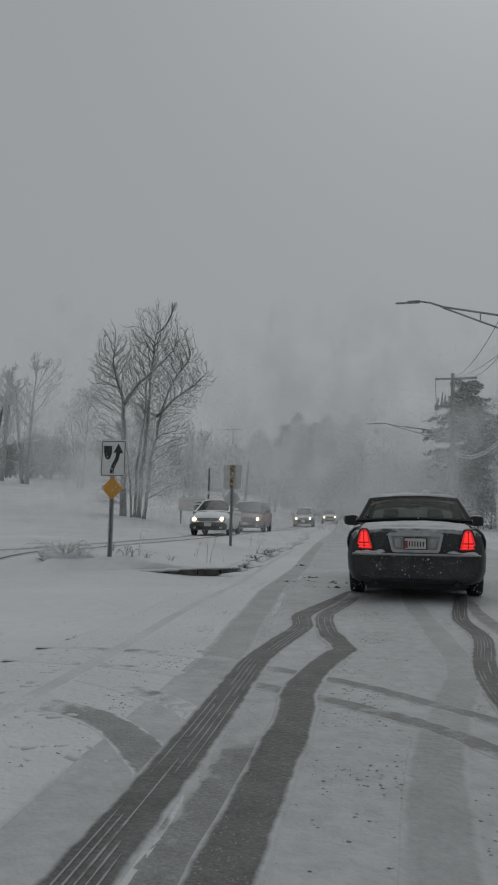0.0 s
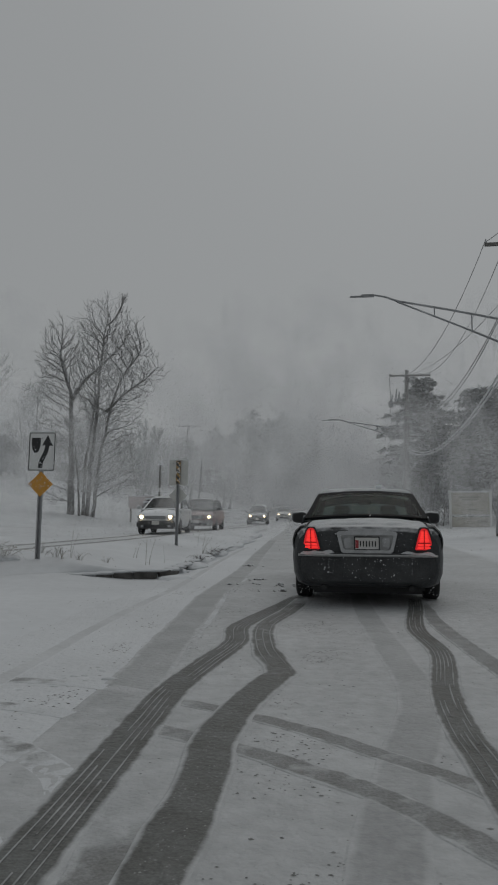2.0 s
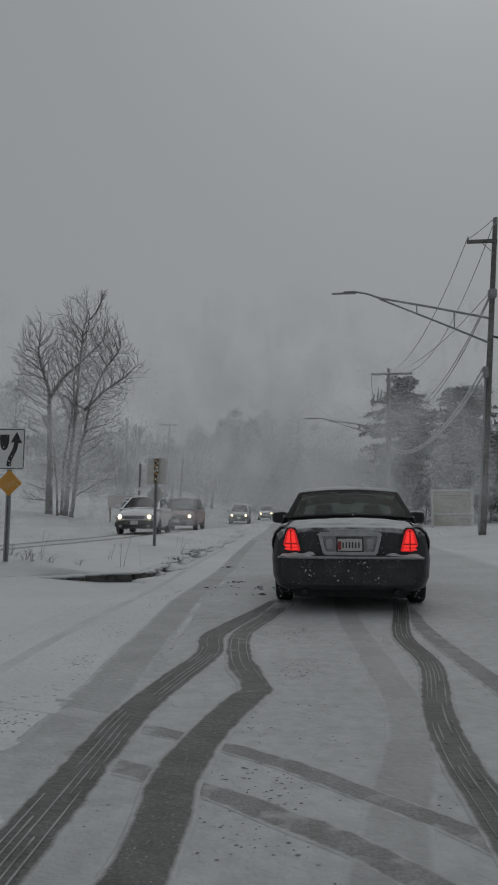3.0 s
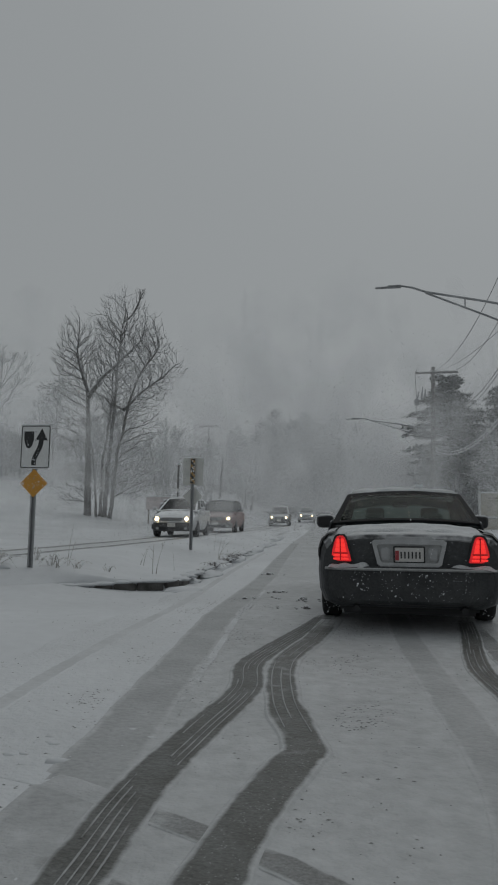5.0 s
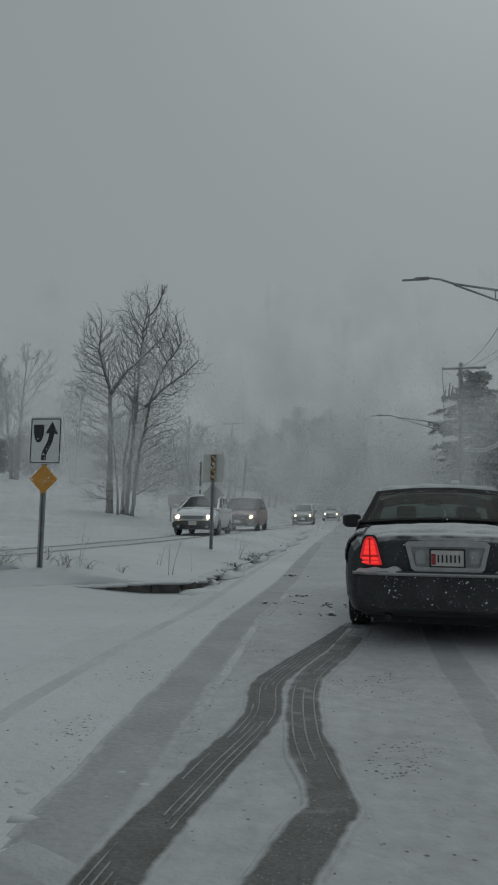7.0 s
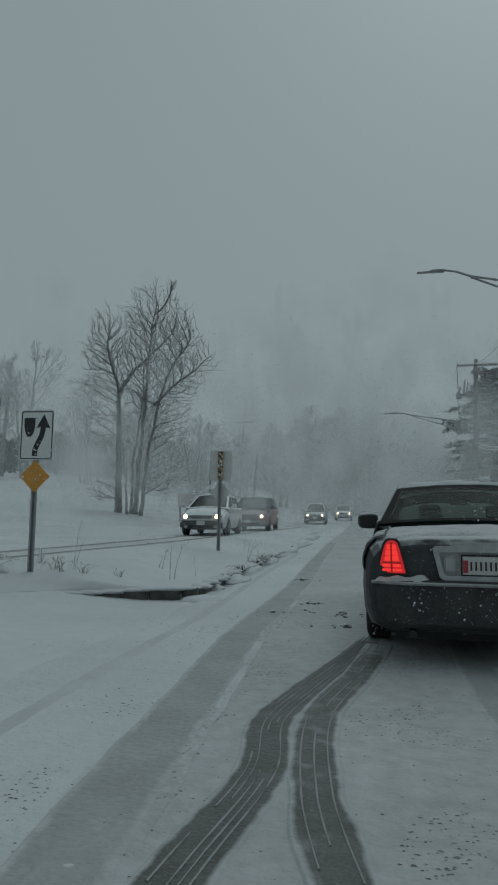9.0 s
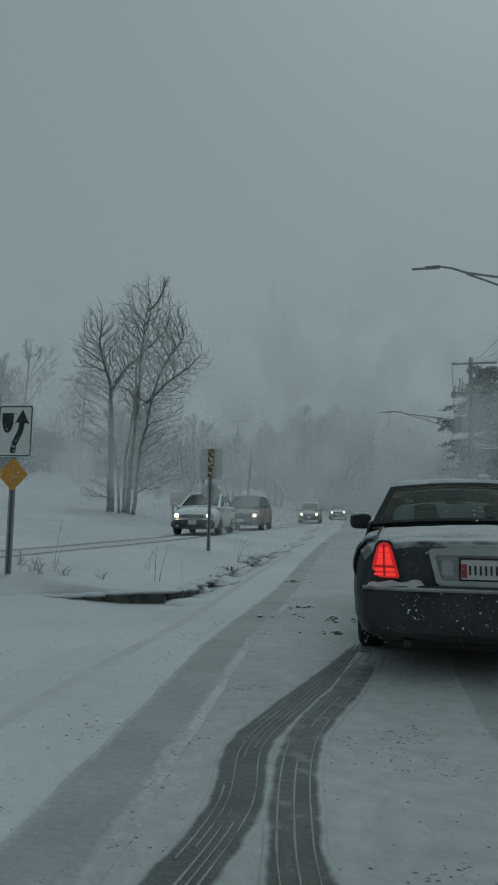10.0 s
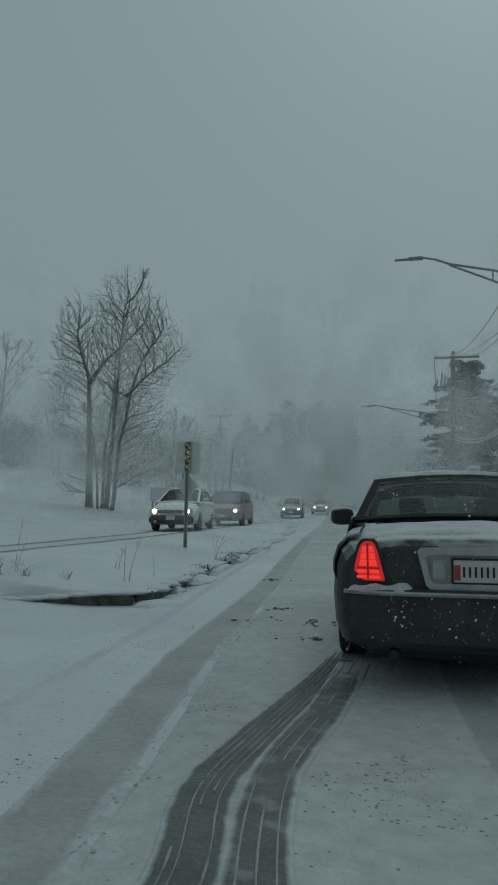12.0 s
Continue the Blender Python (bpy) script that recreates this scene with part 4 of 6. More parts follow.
part("conduit", tube([(ax_a(h)[0] - 0.2, ax_a(h)[1] - 0.12, h - base_a.z) for h in (0.3, 3, 6, 8.4)], 0.06, 8), GALV, pole_a, "pale conduit up the pole")
q = ax_a(10.0)
part("hanger", tube([(q[0] + 0.15, q[1] - 0.1, q[2] + 0.5), (q[0] + 0.75, q[1] - 0.2, q[2] + 0.3), (q[0] + 0.6, q[1] - 0.2, q[2] - 0.5)], [0.05, 0.12, 0.05], 7), TRIM, pole_a)


def line(a, b, sag, r, mat, label, n=18):
    a, b = Vector(a), Vector(b)
    pts = [a.lerp(b, k / n) - Vector((0, 0, sag * 4 * (k / n) * (1 - k / n))) for k in range(n + 1)]
    return tagged(part("overhead_line", tube(pts, r, 5), mat), label, "overhead line", "overhead lines between the poles")


at_a = lambda h, dx: base_a + Vector(ax_a(h)) + Vector((dx, -0.15, 0))
at_b = lambda h, dx: base_b + Vector(ax_b(h)) + Vector((dx, -0.15, 0))
line(at_a(15.9, -1.4), at_b(14.75, -1.6), 2.6, 0.022, WIRE, "thin sagging power line dusted with snow")
line(at_a(16.9, 0), at_b(14.75, 1.15), 2.4, 0.022, WIRE, "thin sagging power line dusted with snow")
line(at_a(12.8, -0.2), at_b(14.6, 0.1), 0.8, 0.02, WIRE, "thin sagging power line dusted with snow")
line(at_a(12.7, -0.15), at_b(11.0, 0.25), 2.2, 0.03, WIRE, "sagging service line dusted with snow")
line(at_a(12.55, -0.15), at_b(10.9, 0.25), 2.4, 0.03, WIRE, "sagging service line dusted with snow")
line(at_a(8.9, -0.3), at_b(7.6, 0.15), 1.9, 0.055, CABLE, "thick telephone cable carrying a load of snow")
line(at_a(8.5, -0.3), at_b(7.3, 0.15), 1.75, 0.055, CABLE, "thick telephone cable carrying a load of snow")
line(at_a(16.9, 0), at_a(15.75, -1.4), 0.05, 0.02, WIRE, "short jumper wire at the pole top")

for x, y, lean, H, r0, arms in ((-24.5, 112, (0.6, 0), 16.2, 0.2, ((15.9, -1.7, 1.7),)), (-22.5, 150, (0.2, 0), 17.5, 0.2, ((17.1, -2.0, 2.0),)), (-13.6, 70, (0.55, 0), 7.3, 0.14, ()), (-15.4, 75, (0.1, 0), 2.9, 0.1, ()), (-44.0, 72, (1.3, 0), 14.0, 0.2, ())):
    p, ax = utility_pole(x, y, lean, H, "distant snow-dusted wooden pole" + (" with a crossarm" if arms else ""), FARWOOD, r0)
    for h, a, b in arms:
        crossarm(p, ax, h, a, b, FARWOOD, (0.05, 0.95))


# ---- trees ----
def limb(p, d, length, r0, r1, g, n=4, wob=0.12, lift=0.1):
    pts = [Vector(p)]
    d = Vector(d).normalized()
    for _ in range(n):
        d = (d + Vector((g.gauss(0, wob), g.gauss(0, wob), g.gauss(0, wob) + lift))).normalized()
        pts.append(pts[-1] + d * (length / n))
    return pts, [r0 + (r1 - r0) * k / n for k in range(n + 1)]


def off_dir(d, ang, g):
    d = Vector(d).normalized()
    a = d.cross(Vector((g.gauss(0, 1), g.gauss(0, 1), g.gauss(0, 1)))).normalized()
    return (d * math.cos(ang) + a * math.sin(ang)).normalized()


def bare_tree(x, y, trunks, label, seed, mats, dense=1.0, twig_r=0.012, sides=3, group="", hmin=0.3):
    """Leafless tree: trunks (dx, dy, height, lean) with limbs, branches and fine twigs."""
    g = random.Random(seed)
    z = gz(x, y) - 0.2
    t = thing("bare_tree", label, "tree", Matrix.Translation((x, y, z)), group)
    crown = []
    for dx, dy, h, lx, ly, r in trunks:
        pts = [Vector((dx, dy, 0))]
        for k in range(1, 10):
            f = k / 9
            pts.append(Vector((dx + lx * f + g.gauss(0, 0.06 * h / 14), dy + ly * f + g.gauss(0, 0.06), h * f)))
        part("trunk", tube(pts, [r * (1.25 if k == 0 else 1) * (1 - 0.88 * k / 9) + 0.01 for k in range(10)], 9), mats[0], t, "grey bark with snow on one side", smooth=True)
        limbs = int(15 * dense)
        starts = [(hmin + (0.93 - hmin) * (i + g.random()) / limbs, False) for i in range(limbs)] + [(g.uniform(0.1, 0.45), True) for _ in range(int(9 * dense))]
        for f, shoot in starts:
            k = min(8, int(f * 9))
            p = pts[k].lerp(pts[k + 1], f * 9 - k)
            az = g.uniform(0, 6.28)
            d = Vector((math.cos(az), math.sin(az), g.uniform(-0.2, 0.4) if shoot else g.uniform(0.8, 1.7)))
            l = h * (g.uniform(0.07, 0.14) if shoot else (1.03 - f) * g.uniform(0.5, 0.82) + 0.03)
            lr0 = 0.02 if shoot else r * 0.46 * (1 - 0.78 * f) + 0.018
            lp, lr = limb(p, d, l, lr0, 0.012, g, 7, 0.10, -0.02 if shoot else 0.05)
            crown.append(tube(lp, lr, 5, False))
            for j in range(5 if shoot else 10):
                pos = g.uniform(1.5, 6.9)
                a = int(pos)
                bp = lp[a].lerp(lp[min(a + 1, 7)], pos - a)
                bd = off_dir(lp[min(a + 1, 7)] - lp[a - 1], g.uniform(0.45, 0.85), g) + Vector((0, 0, 0.15))
                bl = (l * g.uniform(0.2, 0.42) + 0.25) * (1.15 - 0.09 * pos)
                b, br = limb(bp, bd, bl, max(0.011, lr[a] * 0.5), twig_r, g, 4, 0.12, 0.05)
                crown.append(tube(b, br, 4, False))
                for _ in range(4):
                    q = g.randint(1, 4)
                    td = off_dir(b[q] - b[q - 1], g.uniform(0.4, 0.8), g) + Vector((0, 0, 0.15))
                    tl = bl * g.uniform(0.3, 0.55)
                    tp, tr = limb(b[q], td, tl, twig_r, twig_r * 0.6, g, 2, 0.12, 0.05)
                    crown.append(tube(tp, tr, 3, False))
                    e = limb(tp[1], off_dir(td, 0.6, g), tl * 0.55, twig_r * 0.8, twig_r * 0.5, g, 1, 0.1, 0.05)
                    crown.append(tube(e[0], e[1], 3, False))
    part("crown", merge(crown), mats[1], t, "maze of bare twigs edged with snow")
    return t


def old_tree(x, y, label, trunks, clouds, seed, step=0.24):
    """Old leafless tree. trunks: polylines of (x, y, z) with a radius at the foot; clouds: rounded regions of the crown
    (centre, half sizes, count of places there) that the branches grow out to fill, forking as they go."""
    g = random.Random(seed)
    rs = np.random.RandomState(seed)
    t = thing("bare_tree", label, "tree", Matrix.Translation((x, y, gz(x, y) - 0.2)))
    spots = []
    for c, h, n in clouds:
        v = rs.normal(size=(n, 3))
        v *= (rs.uniform(0, 1, n) ** 0.42 / np.linalg.norm(v, axis=1))[:, None]
        spots.append(np.array(c) + v * np.array(h))
    spots = np.concatenate(spots)
    nodes, parent, floor_r = [], [], []
    for pts, r in trunks:
        first = len(nodes)
        line = []
        for p, q in zip(pts, pts[1:]):
            p, q = np.array(p, float), np.array(q, float)
            k = max(2, int(np.linalg.norm(q - p) / step))
            line += [p + (q - p) * i / k for i in range(k)]
        for i, p in enumerate(line):
            nodes.append(p + rs.normal(0, 0.025, 3))
            parent.append(first + i - 1 if i else -1)
            floor_r.append(r * (1.3 if i == 0 else 1.08 - 0.72 * i / len(line)))
    trunk_count = len(nodes)
    best = np.full(len(spots), 1e9)
    near = np.zeros(len(spots), int)
    fresh = list(range(len(nodes)))
    alive = np.ones(len(spots), bool)
    for _ in range(90):
        P = np.array([nodes[i] for i in fresh])
        d = np.linalg.norm(spots[:, None] - P[None], axis=2)
        k = d.argmin(1)
        m = d[np.arange(len(spots)), k]
        closer = m < best
        best[closer], near[closer] = m[closer], np.array(fresh)[k[closer]]
        alive &= best > 0.3
        pull = {}
        for i in np.nonzero(alive & (best < 3.4))[0]:
            v = spots[i] - nodes[near[i]]
            pull.setdefault(near[i], []).append(v / np.linalg.norm(v))
        fresh = []
        for i, vs in pull.items():
            v = np.mean(vs, 0) + rs.normal(0, 0.15, 3) + np.array((0, 0, 0.46))
            if parent[i] >= 0:
                w = nodes[i] - nodes[parent[i]]
                v += 0.45 * w / (np.linalg.norm(w) + 1e-6)
            p = nodes[i] + v / np.linalg.norm(v) * step
            fresh.append(len(nodes))
            nodes.append(p)
            parent.append(i)
            floor_r.append(0.0)
        if not fresh:
            break
    flow = np.zeros(len(nodes))
    kids = [[] for _ in nodes]
    for i in range(len(nodes) - 1, -1, -1):
        flow[i] = max(flow[i], 0.0165 ** 2.2)
        if parent[i] >= 0:
            flow[parent[i]] += flow[i]
            kids[parent[i]].append(i)
    radius = np.maximum(np.minimum(flow ** (1 / 2.2), 0.065), floor_r)
    twigs, limbs = [], []
    for i in range(len(nodes)):
        lead = max(kids[i], key=lambda k: flow[k]) if kids[i] else None
        for k in kids[i]:
            if i < trunk_count and k < trunk_count:
                continue
            if k == lead and i >= trunk_count:
                continue
            chain = [i, k]
            while kids[chain[-1]]:
                chain.append(max(kids[chain[-1]], key=lambda q: flow[q]))
            rr = [min(radius[c], radius[k]) for c in chain]
            rr[-1] *= 0.5
            bough = tube([nodes[c] for c in chain], [float(r) for r in rr], 5 if radius[k] > 0.03 else 3, False)
            if radius[k] > 0.03:
                limbs.append((float(radius[k]), bough))
            else:
                twigs.append(bough)
        if i >= trunk_count and radius[i] < 0.03:
            w = Vector(nodes[i] - nodes[parent[i]]).normalized()
            for _ in range(2 if not kids[i] else 1):
                if g.random() < 0.8:
                    tp, tr = limb(nodes[i], off_dir(w, g.uniform(0.25, 0.75), g) + Vector((0, 0, 0.45)), g.uniform(0.3, 0.75), 0.0135, 0.008, g, 2, 0.15, 0.12)
                    twigs.append(tube(tp, tr, 3, False))
    start = 0
    for pts, r in trunks:
        end = start + 1
        while end < trunk_count and parent[end] >= 0:
            end += 1
        idx = list(range(start, end))[::2] + ([end - 1] if (end - start) % 2 == 0 else [])
        part("trunk", tube([nodes[i] for i in idx], [float(radius[i]) for i in idx], 9), BARK, t, "grey bark with snow on one side", smooth=True)
        start = end
    limbs.sort(key=lambda q: -q[0])
    for _, bough in limbs[:70]:
        part("limb", bough, BARK, t)
    part("crown", merge(twigs + [bough for _, bough in limbs[70:]]), TWIG, t, "maze of bare twigs edged with snow")
    return t


old_tree(-17.3, 47.2, "tall bare multi-trunked tree with snow on its twigs",
         [([(-0.55, 0, 0), (-0.6, 0, 3.5), (-0.7, 0, 7.2), (-0.75, 0, 8.8), (-1.3, -0.2, 10.6), (-1.6, -0.3, 12.0)], 0.24),
          ([(-0.75, 0, 8.4), (0.2, 0.2, 9.9), (1.4, 0.4, 11.0), (2.6, 0.5, 12.2)], 0.15),
          ([(0.55, 0.3, 0), (0.75, 0.3, 4.0), (1.15, 0.2, 8.2), (1.25, 0.1, 10.2), (1.5, 0, 12.2), (1.6, 0, 13.4)], 0.16),
          ([(1.15, -0.3, 0), (1.6, -0.3, 4.6), (2.3, -0.4, 7.6), (3.0, -0.5, 9.6), (3.9, -0.4, 11.0), (4.5, -0.3, 12.0)], 0.13),
          ([(0.05, 0.7, 0), (0.1, 0.9, 4.0), (0.5, 1.3, 8.0), (0.4, 1.5, 11.0)], 0.11),
          ([(2.0, -0.4, 7.4), (3.4, -0.3, 8.8), (4.7, -0.1, 9.7), (5.7, 0, 10.7)], 0.10),
          ([(0.3, -0.5, 0), (0.25, -0.9, 3.0), (0.1, -1.4, 5.5)], 0.08)],
         [((-1.6, -0.2, 10.7), (1.6, 1.6, 3.5), 900), ((1.7, 0, 10.9), (2.8, 2.6, 4.7), 2300), ((3.7, -0.3, 10.4), (1.8, 1.8, 3.4), 700), ((5.2, -0.1, 10.0), (1.2, 0.7, 0.9), 70),
          ((-3.2, 0, 8.9), (1.2, 0.6, 1.0), 40), ((-1.9, 0.2, 6.2), (1.7, 1.2, 1.8), 200), ((2.6, 0, 6.0), (1.9, 1.6, 2.3), 280), ((0.5, 0, 4.6), (2.4, 1.4, 3.0), 330),
          ((2.6, -0.3, 2.7), (2.2, 1.2, 1.5), 260), ((-1.2, -0.3, 1.7), (1.4, 1.0, 1.0), 90)], 17)
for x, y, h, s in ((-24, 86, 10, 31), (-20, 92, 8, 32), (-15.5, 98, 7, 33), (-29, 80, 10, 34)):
    bare_tree(x, y, [(0, 0, h, 0.5, 0, 0.24), (0.8, 0.3, h * 0.9, 1.2, 0, 0.2), (-0.6, 0.2, h * 0.85, -1.4, 0, 0.2)], "snowy bare tree behind the road, paled to imitate haze", s, (FARTRUNK, HAZETWIG), 0.75, 0.02, group="frosted trees behind the road")
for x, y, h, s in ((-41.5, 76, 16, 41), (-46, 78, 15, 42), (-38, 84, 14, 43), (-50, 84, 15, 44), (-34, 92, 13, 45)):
    bare_tree(x, y, [(0, 0, h, 0.8, 0, 0.26), (-0.7, 0.3, h * 0.8, -1.6, 0, 0.2)], "snowy bare tree on the slope, paled to imitate haze", s, (FARTRUNK, HAZETWIG), 0.75, 0.02, group="frosted trees on the slope")


def far_wood(name, label, spots, mat, seed):
    """A belt of distant leafless trees as one mesh of trunks, limbs and twigs."""
    g = random.Random(seed)
    verts, faces = [], []
    for x, y, h, w in spots:
        z = gz(x, y) - 0.3
        v, f = tube([(x, y, z), (x + g.gauss(0, 0.3), y, z + h * 0.5), (x + g.gauss(0, 0.5), y, z + h * 0.9)], [0.28, 0.18, 0.04], 5, False)
        o = len(verts)
        verts += v
        faces += [tuple(i + o for i in q) for q in f]
        for _ in range(330):
            u, r = g.uniform(0, 6.28), g.random() ** 0.5
            k = g.random()
            prof = math.sin(math.pi * min(1, 0.12 + 0.86 * k)) ** 0.7
            px, py, pz = x + w * prof * r * math.cos(u), y + w * prof * r * math.sin(u), z + h * (0.16 + 0.84 * k)
            l = g.uniform(0.5, 1.5)
            dx, dy, dz = math.cos(u) * 0.5 + g.gauss(0, 0.3), math.sin(u) * 0.5, 0.8 + g.gauss(0, 0.3)
            wd = g.uniform(0.035, 0.08)
            o = len(verts)
            ax, az = -dz * wd, dx * wd
            verts += [(px - ax, py, pz - az), (px + ax, py, pz + az), (px + dx * l, py + dy * l, pz + dz * l)]
            faces.append((o, o + 1, o + 2))
            for _ in range(2):
                f_ = g.uniform(0.2, 0.7)
                qx, qy, qz = px + dx * l * f_, py + dy * l * f_, pz + dz * l * f_
                ex, ez = g.gauss(0, 0.45), g.uniform(0.1, 0.6)
                o = len(verts)
                verts += [(qx, qy, qz - wd * 0.7), (qx, qy + 0.05, qz + wd * 0.7), (qx + ex, qy + g.gauss(0, 0.4), qz + ez)]
                faces.append((o, o + 1, o + 2))
    return tagged(new(name, mesh_of(name, verts, faces, mat)), label, "woods", kind="stuff")


g = random.Random(77)
spots = []
for _ in range(190):
    x = g.uniform(-62, 42)
    crest = along([(-62, 6), (-40, 8), (-26, 12), (-18, 17), (-12, 21), (-5, 20.5), (1, 18), (6, 15), (11, 11), (20, 9.5), (42, 12)], x)
    spots.append((x, g.uniform(138, 175), crest * g.uniform(0.72, 1.08), g.uniform(2.6, 4.2)))
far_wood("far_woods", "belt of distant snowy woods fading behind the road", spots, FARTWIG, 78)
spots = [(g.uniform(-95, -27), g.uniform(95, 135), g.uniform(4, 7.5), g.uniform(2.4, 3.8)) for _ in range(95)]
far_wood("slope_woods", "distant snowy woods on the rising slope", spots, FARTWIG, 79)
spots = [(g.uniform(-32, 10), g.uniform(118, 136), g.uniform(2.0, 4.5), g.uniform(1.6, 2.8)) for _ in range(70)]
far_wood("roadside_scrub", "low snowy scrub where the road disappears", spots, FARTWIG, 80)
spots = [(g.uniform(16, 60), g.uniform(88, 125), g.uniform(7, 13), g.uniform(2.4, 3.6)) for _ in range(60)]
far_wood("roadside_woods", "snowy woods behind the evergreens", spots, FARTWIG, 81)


def evergreen(x, y, h, w, seed, label, bare=0.12):
    g = random.Random(seed)
    z = gz(x, y) - 0.2
    t = thing("evergreen_tree", label, "tree", Matrix.Translation((x, y, z)), "evergreens beside the road")
    part("trunk", tube([(0, 0, 0), (0.05, 0, h * 0.5), (0, 0, h * 0.97)], [0.24, 0.15, 0.03], 8), BARK, t, "dark trunk", smooth=True)
    wood, tuft_v, tuft_f = [], [], []
    levels = int(h * 3.2)
    for i in range(levels):
        f = bare + (1 - bare) * (i + g.random() * 0.8) / levels
        span = w * (1 - f) ** 0.25 * (0.6 + 0.4 * min(1, f / 0.3)) * (0.78 + 0.45 * noise.noise(Vector((seed * 7.0, f * 5.0, 0)))) * g.uniform(0.7, 1.1)
        for _ in range(5):
            az = g.uniform(0, 6.28)
            l = span * g.uniform(0.45, 1.15) * (0.8 + 0.5 * noise.noise(Vector((math.cos(az) * 1.3 + seed, math.sin(az) * 1.3, f * 4))))
            p = Vector((0, 0, h * f))
            pts = [p]
            d = Vector((math.cos(az), math.sin(az), 0.28))
            for _k in range(4):
                pts.append(pts[-1] + d * (l / 4))
                d.z -= 0.17
            wood.append(tube(pts, [0.05, 0.04, 0.03, 0.02, 0.01], 4, False))
            for _k in range(int(11 + 9 * l)):
                s = g.uniform(0.25, 1.02) * 4
                a = min(3, int(s))
                c = pts[a].lerp(pts[a + 1], min(1, s - a)) + Vector((g.gauss(0, 0.16), g.gauss(0, 0.16), g.gauss(0, 0.1)))
                for _b in range(4):
                    e = Vector((math.cos(az) + g.gauss(0, 0.8), math.sin(az) + g.gauss(0, 0.8), g.gauss(-0.1, 0.4))).normalized() * g.uniform(0.22, 0.5)
                    sd = e.cross(Vector((g.gauss(0, 0.4), g.gauss(0, 0.4), 1))).normalized() * g.uniform(0.07, 0.16)
                    o = len(tuft_v)
                    tuft_v += [c - sd, c + sd, c + e + sd * 0.4, c + e - sd * 0.4]
                    tuft_f.append((o, o + 1, o + 2, o + 3))
    tagged(part("limbs", merge(wood), BARK, t, "drooping snow-lined limbs"), kind="stuff")
    part("crown", (tuft_v, tuft_f), NEEDLE, t, "dark green needles loaded with snow")
    return t


for x, y, h, w, s, size in ((9.9, 78, 16.0, 7.6, 1, "tall broad"), (16.0, 75, 14.2, 7.6, 3, "broad"), (21.2, 72, 13.0, 7.6, 4, "broad"), (13.6, 71, 8.0, 5.6, 5, "smaller"),
                            (18.0, 68, 8.5, 5.6, 6, "smaller"), (26, 70, 13.5, 7.6, 7, "broad")):
    evergreen(x, y, h, w, s, size + " evergreen loaded with snow")
for x, y, h, s in ((10.2, 66, 4.8, 51), (12.6, 64, 4.4, 52), (15.0, 62, 4.0, 53), (17.5, 60, 4.6, 54), (9.0, 71, 3.6, 55)):
    bare_tree(x, y, [(0, 0, h, 0.5, 0, 0.07), (0.6, 0.2, h * 0.85, 1.4, 0, 0.06), (-0.5, 0.1, h * 0.8, -1.3, 0, 0.06)], "bent roadside shrub with thick snow on every branch", s,
              (BARK, SNOWTWIG), 0.6, 0.03, group="snowy shrubs beside the road", hmin=0.12)


# ---- board sign, mailboxes, far house ----
t = thing("board_sign", "cream two-panel notice board on white posts in snow", "sign board", pose(11.2, 58.0, gz(11.2, 58), 0, 0, 2))
for px in (-1.6, 1.55):
    part("post", box(0.18, 0.18, 3.4, (px, 0, 1.3), 0.02), WHITE, t, "white wooden post")
pa = part("upper_panel", box(3.0, 0.08, 1.75, (0, -0.02, 1.95), 0.02), BOARD, t, "cream panel with dark writing")
part("lower_panel", box(3.0, 0.08, 0.8, (0, -0.02, 0.45), 0.02), BOARD, t, "cream lower panel")
part("snow_cap", box(3.2, 0.16, 0.1, (0, -0.02, 2.88), 0.04), SNOW, t, "snow on the top edge")
part("rail", box(3.1, 0.12, 0.1, (0, -0.02, 1.0), 0.02), WHITE, t)
for bx, bz, bw in ((-0.1, 2.45, 1.7), (-0.1, 2.25, 1.2), (0.0, 1.85, 0.35), (0.1, 1.45, 0.7)):
    part("lettering", box(bw, 0.01, 0.09, (bx, -0.068, bz), 0), DULL, pa)
for bx in (0.55, 0.8, 1.05, 1.25):
    part("lettering", box(0.14, 0.01, 0.3, (bx, -0.068, 0.5), 0), DULL, t)


def mailbox(x, y, s, label):
    z = gz(x, y)
    t = thing("mailbox", label, "mailbox", pose(x, y, z - 0.2, 0, 0, 12), "mailboxes")
    part("post", box(0.1, 0.1, 1.2, (0, 0, 0.6), 0.01), DULL, t)
    n = 9
    prof = [(-0.17 * s, 0), (0.17 * s, 0)] + [(0.17 * s * math.cos(math.pi * k / n), 0.2 * s + 0.17 * s * math.sin(math.pi * k / n)) for k in range(n + 1)]
    bm = prism(prof, -0.28 * s, 0.28 * s, 0.008)
    bmesh.ops.translate(bm, vec=(0, 0, 1.2), verts=bm.verts)
    part("box", bm, TRIM, t, "dark metal box")
    part("door", box(0.3 * s, 0.015, 0.3 * s, (0, -0.29 * s, 1.2 + 0.17 * s), 0.03), GALV, t)
    part("snow_cap", box(0.34 * s, 0.56 * s, 0.1, (0, 0, 1.2 + 0.39 * s), 0.045), SNOW, t, "cap of snow")
    return t


mailbox(-11.3, 44.0, 1.7, "roadside mailbox capped with snow")
mailbox(-9.9, 38.5, 1.4, "small roadside mailbox with a snowy top")

t = thing("roadside_board", "pale pinkish roadside board on two short posts", "sign board", pose(-12.35, 46.0, gz(-12.35, 46.0) - 0.3, 0, 0, 4))
up = 1.62 - gz(-12.35, 46.0) + 0.3
panel = part("panel", box(1.9, 0.06, 0.8, (0, 0, up + 0.4), 0.02), BLUSH, t, "pale pink panel")
